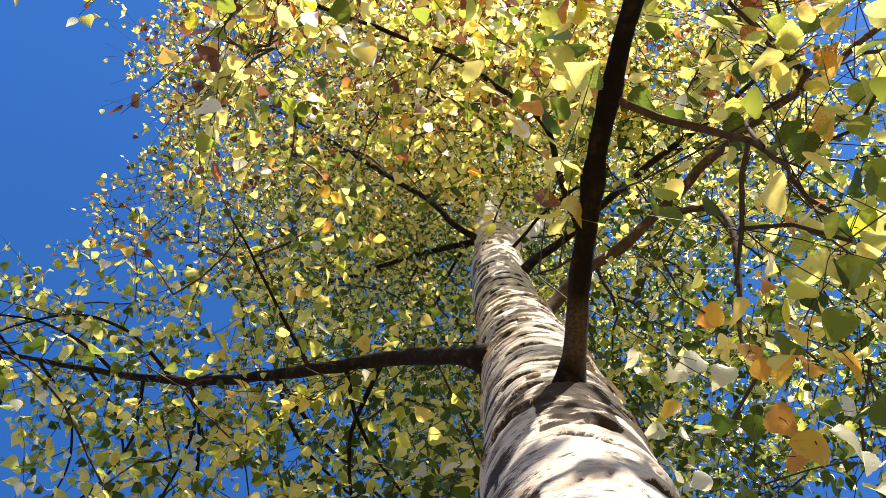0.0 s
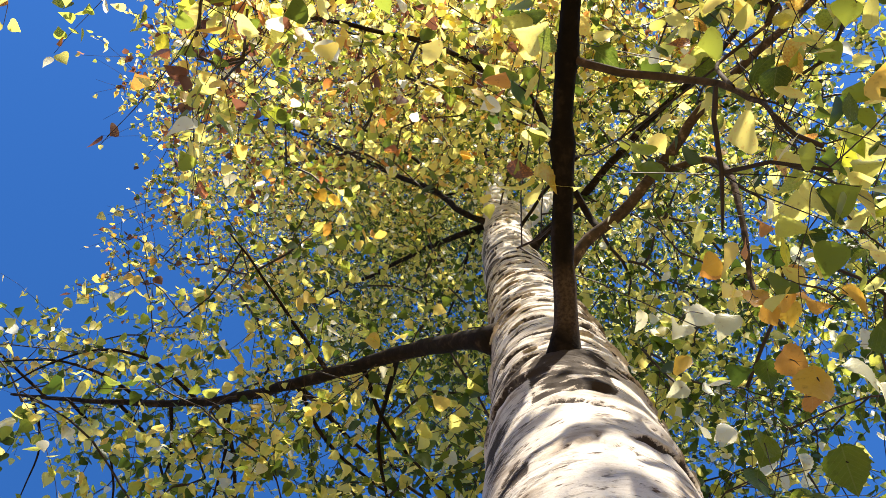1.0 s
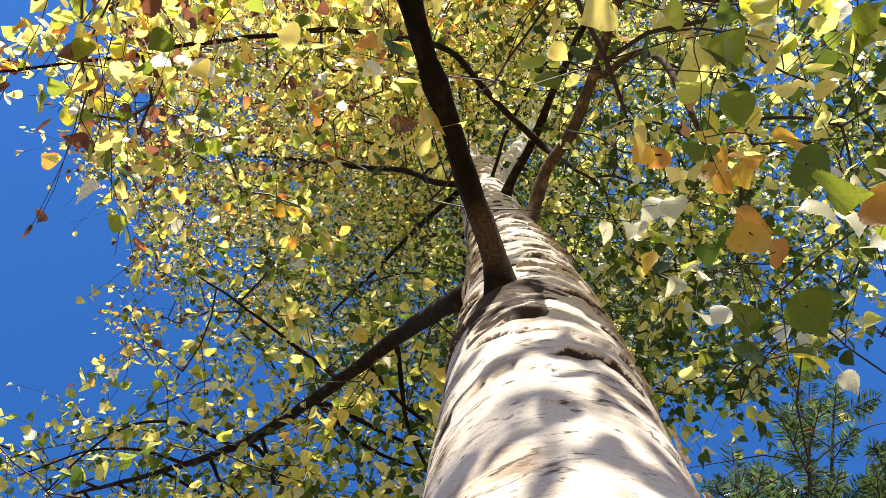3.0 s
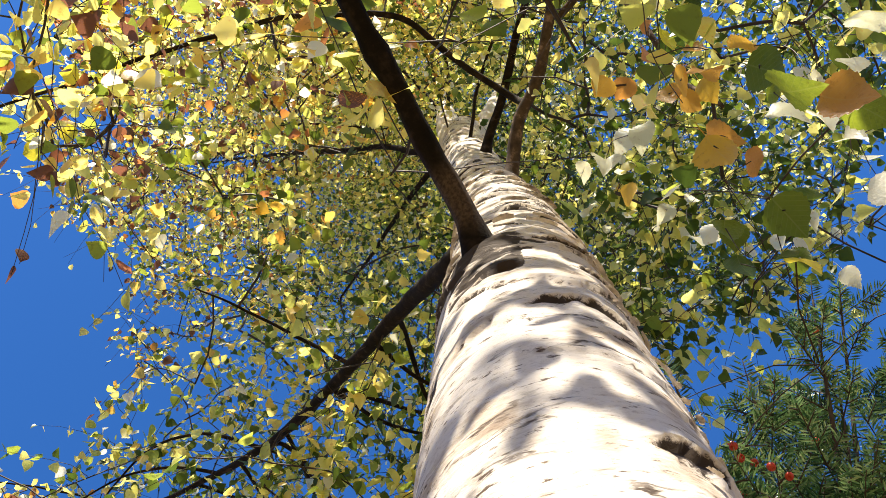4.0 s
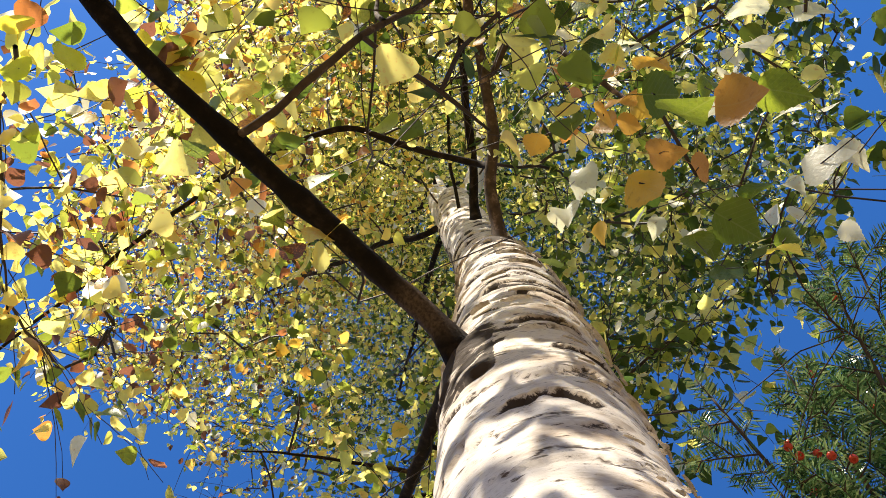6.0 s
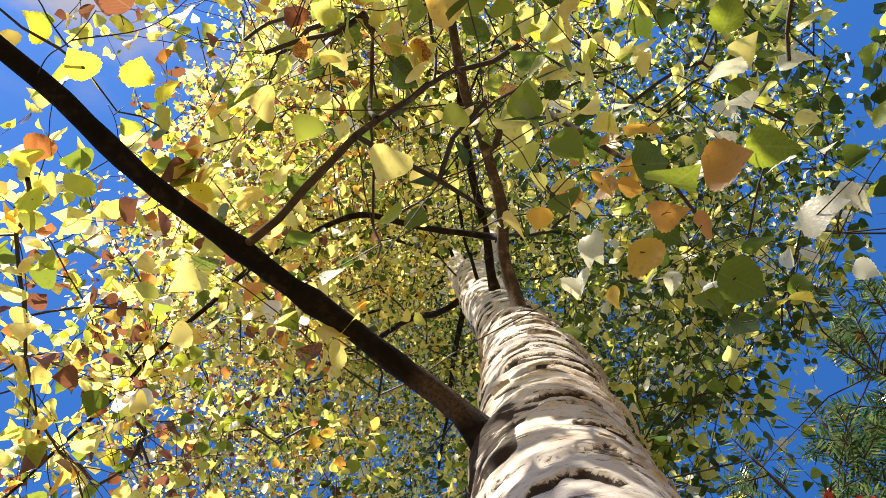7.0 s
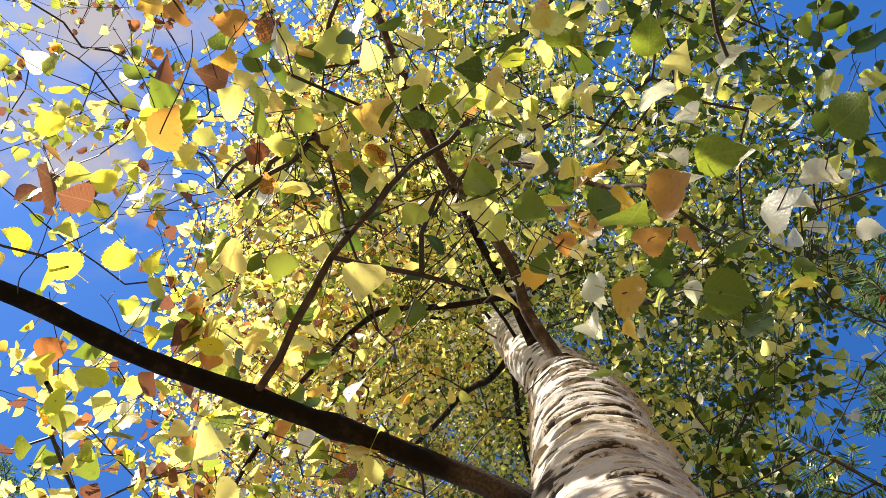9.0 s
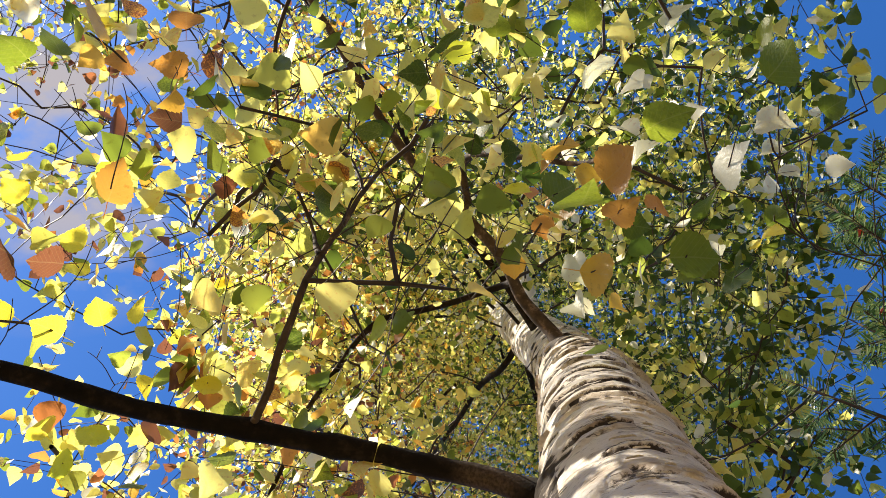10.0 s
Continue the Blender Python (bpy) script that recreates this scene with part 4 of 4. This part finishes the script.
leaf_meshes = [mesh_of("leaf", v, f, LEAF) for v, f in FINE_SHAPES]
for k, (at, turn, size) in enumerate(near):
    ob = part("leaf", leaf_meshes[k % 6], birch)
    ob.matrix_basis = Matrix.Translation(at) @ Matrix([list(r) for r in turn]).to_4x4() @ Matrix.Diagonal((size, size, size, 1))
flat_sun = np.array([to_sun.x, to_sun.y, 0.0]) / math.cos(SUN_HEIGHT)
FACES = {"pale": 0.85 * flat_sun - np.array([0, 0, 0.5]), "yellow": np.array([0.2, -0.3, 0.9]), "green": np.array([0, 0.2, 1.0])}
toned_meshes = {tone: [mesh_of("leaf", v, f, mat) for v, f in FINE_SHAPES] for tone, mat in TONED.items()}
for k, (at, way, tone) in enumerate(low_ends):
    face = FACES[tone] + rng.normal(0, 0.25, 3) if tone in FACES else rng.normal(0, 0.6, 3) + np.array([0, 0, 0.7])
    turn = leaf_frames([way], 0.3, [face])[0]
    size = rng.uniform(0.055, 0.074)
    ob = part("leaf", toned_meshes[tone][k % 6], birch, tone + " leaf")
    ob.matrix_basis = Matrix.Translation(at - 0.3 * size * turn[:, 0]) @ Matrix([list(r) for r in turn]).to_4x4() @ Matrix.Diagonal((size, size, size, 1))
print("leaves", len(leaves), "near", len(near), "twigs", len(paths))

# ---- the yew beside it ----
yew = tagged(new("yew_tree"), "dark green yew with flat needles and red berries", "tree")
yw = smooth_line([(-0.25, 1.9, 0.0), (-0.22, 1.85, 1.0), (-0.1, 1.75, 1.8), (0.08, 1.58, 2.4), (0.22, 1.45, 2.75)], 0.05)
part("trunk", mesh_of("trunk", *tube(yw, np.linspace(0.06, 0.016, len(yw)), 10), YEW_WOOD), yew)
stems = []
for end, fork in [((0.745, 1.118, 3.42), 0.97), ((0.37, 0.99, 3.22), 0.9), ((0.50, 1.10, 3.25), 0.94), ((0.66, 1.26, 3.3), 0.96), ((0.86, 1.24, 3.62), 0.98), ((0.55, 1.30, 3.1), 0.92),
                  ((0.80, 1.40, 3.35), 0.95), ((0.30, 1.12, 3.05), 0.85), ((0.15, 1.2, 2.9), 0.85), ((0.42, 1.16, 3.12), 0.93), ((0.95, 1.4, 3.55), 0.97)]:
    a, end = yw[int(len(yw) * fork)], np.array(end)
    stem = smooth_line([a, a + (end - a) * 0.5 + np.array([0, 0.04, -0.03]), end], 0.02)
    stems.append(stem)
    part("branch", mesh_of("branch", *tube(stem, np.linspace(0.010, 0.0025, len(stem)), 7), YEW_WOOD), yew)
for k in range(16):
    i = int(len(yw) * rng.uniform(0.25, 0.85))
    az = rng.uniform(0, 2 * math.pi)
    end = yw[i] + np.array([math.cos(az) * 0.55, math.sin(az) * 0.55, 0.25])
    if end[1] < 1.35:
        continue
    stem = smooth_line([yw[i], yw[i] + (end - yw[i]) * 0.5 + np.array([0, 0, 0.08]), end], 0.03)
    stems.append(stem)
    part("branch", mesh_of("branch", *tube(stem, np.linspace(0.009, 0.002, len(stem)), 6), YEW_WOOD), yew)
nv, nf, nc = [], [], 0
wv, wf, wc = [], [], 0
shoot_tips = []


def shoot(a, way, length, depth):
    global nc, wc
    way = np.array(way) / np.linalg.norm(way)
    k = max(4, int(length / 0.02))
    line = np.array([a + way * length * s + np.array([0, 0, -0.06 * length * s * s]) for s in np.linspace(0, 1, k)])
    v, f = tube(line, np.linspace(0.0022, 0.001, k), 4, True, wc)
    wv.append(v), wf.extend(f)
    wc += len(v)
    side = np.cross(way, (rng.normal(0, 0.25), rng.normal(0, 0.25), 1.0))
    side /= np.linalg.norm(side)
    up = np.cross(side, way)
    s = 0.0
    while s < length:
        p = a + way * s
        for sg in (-1, 1):
            d = side * sg + way * rng.uniform(0.35, 0.7) + up * rng.uniform(-0.15, 0.35)
            d /= np.linalg.norm(d)
            span = rng.uniform(0.028, 0.038) * (1 if s < length * 0.85 else 0.7)
            w = np.cross(d, up)
            w = w / np.linalg.norm(w) * 0.0023
            q = np.array([p, p + d * span * 0.5 + w - up * 0.0005, p + d * span - up * 0.003, p + d * span * 0.5 - w - up * 0.0005])
            nv.append(q)
            nf.append((nc, nc + 1, nc + 2, nc + 3))
            nc += 4
        s += 0.0072
    shoot_tips.append(line[k // 2])
    if depth:
        for t in np.arange(0.3, 0.95, 0.2):
            sg = rng.choice([-1, 1])
            shoot(a + way * length * t, way * 0.8 + side * sg * rng.uniform(0.6, 1.1) + up * rng.uniform(-0.2, 0.4), length * rng.uniform(0.35, 0.6) * (1.1 - t), depth - 1)


for stem in stems:
    way = stem[-1] - stem[-4]
    shoot(stem[-3], way, 0.10, 0)
    for f in np.arange(0.30, 0.97, 0.045):
        i = int(len(stem) * f)
        d = stem[min(i + 2, len(stem) - 1)] - stem[i - 2]
        d /= np.linalg.norm(d)
        side = np.cross(d, rng.normal(0, 1, 3))
        side /= np.linalg.norm(side)
        shoot(stem[i], d * 0.7 + side, rng.uniform(0.12, 0.22) * (1.35 - f) * 1.5, 1)
part("brushwood", mesh_of("brushwood", np.concatenate(wv), wf, YEW_WOOD), yew, kind="stuff")
part("needle_cover", mesh_of("needle_cover", np.concatenate(nv), nf, NEEDLE, False), yew, kind="stuff")


def berry_mesh():
    """A fleshy cup, open below, with the seed inside."""
    prof = [(0.0, 1.0), (0.5, 0.92), (0.88, 0.55), (1.0, 0.05), (0.9, -0.5), (0.62, -0.85), (0.45, -0.8), (0.40, -0.4), (0.0, -0.3)]
    v, f, sides = [], [], 10
    for r, z in prof:
        v += [(r * math.cos(2 * math.pi * k / sides), r * math.sin(2 * math.pi * k / sides), z) for k in range(sides)]
    for i in range(len(prof) - 1):
        f += [(i * sides + k, i * sides + (k + 1) % sides, (i + 1) * sides + (k + 1) % sides, (i + 1) * sides + k) for k in range(sides)]
    return mesh_of("berry", v, f, ARIL)


berries = berry_mesh()
spots = [(0.39, 1.10, 2.95), (0.47, 1.15, 2.93), (0.50, 1.22, 2.90), (0.42, 1.03, 2.97), (0.48, 1.16, 2.95)]
chosen = [int(np.argmin([np.linalg.norm(q - np.array(c)) for q in shoot_tips])) for c in spots]
for k in sorted(set(chosen) | set(rng.choice(len(shoot_tips), 34, replace=False).tolist())):
    ob = part("berry", berries, yew, "red fleshy berry")
    ob.matrix_basis = Matrix.Translation(shoot_tips[k] + np.array([0, 0, -0.008])) @ Euler(rng.normal(0, 0.5, 3)).to_matrix().to_4x4() @ Matrix.Diagonal((0.0085, 0.0085, 0.008, 1))

# ---- a spruce top behind ----
spruce = tagged(new("spruce_tree"), "slim grey-green spruce with short needled twigs", "tree")
sp = smooth_line([(-0.95, -1.75, 0.0), (-0.85, -1.62, 1.5), (-0.68, -1.4, 3.2), (-0.50, -1.16, 4.5), (-0.44, -1.10, 4.85)], 0.06)
part("trunk", mesh_of("trunk", *tube(sp, np.linspace(0.06, 0.004, len(sp)), 9), YEW_WOOD), spruce)
nv, nf, nc, wv, wf, wc = [], [], 0, [], [], 0
for k in range(64):
    f = 0.30 + 0.69 * (k / 64)
    i = int(len(sp) * f)
    az = k * 2.4
    reach = 0.85 * (1.02 - f) + 0.07
    if f > 0.85 or k % 2:
        shoot(sp[i], (math.cos(az), math.sin(az), 0.35), reach, 1)
part("brushwood", mesh_of("brushwood", np.concatenate(wv), wf, YEW_WOOD), spruce, kind="stuff")
part("needle_cover", mesh_of("needle_cover", np.concatenate(nv), nf, NEEDLE, False), spruce, kind="stuff")
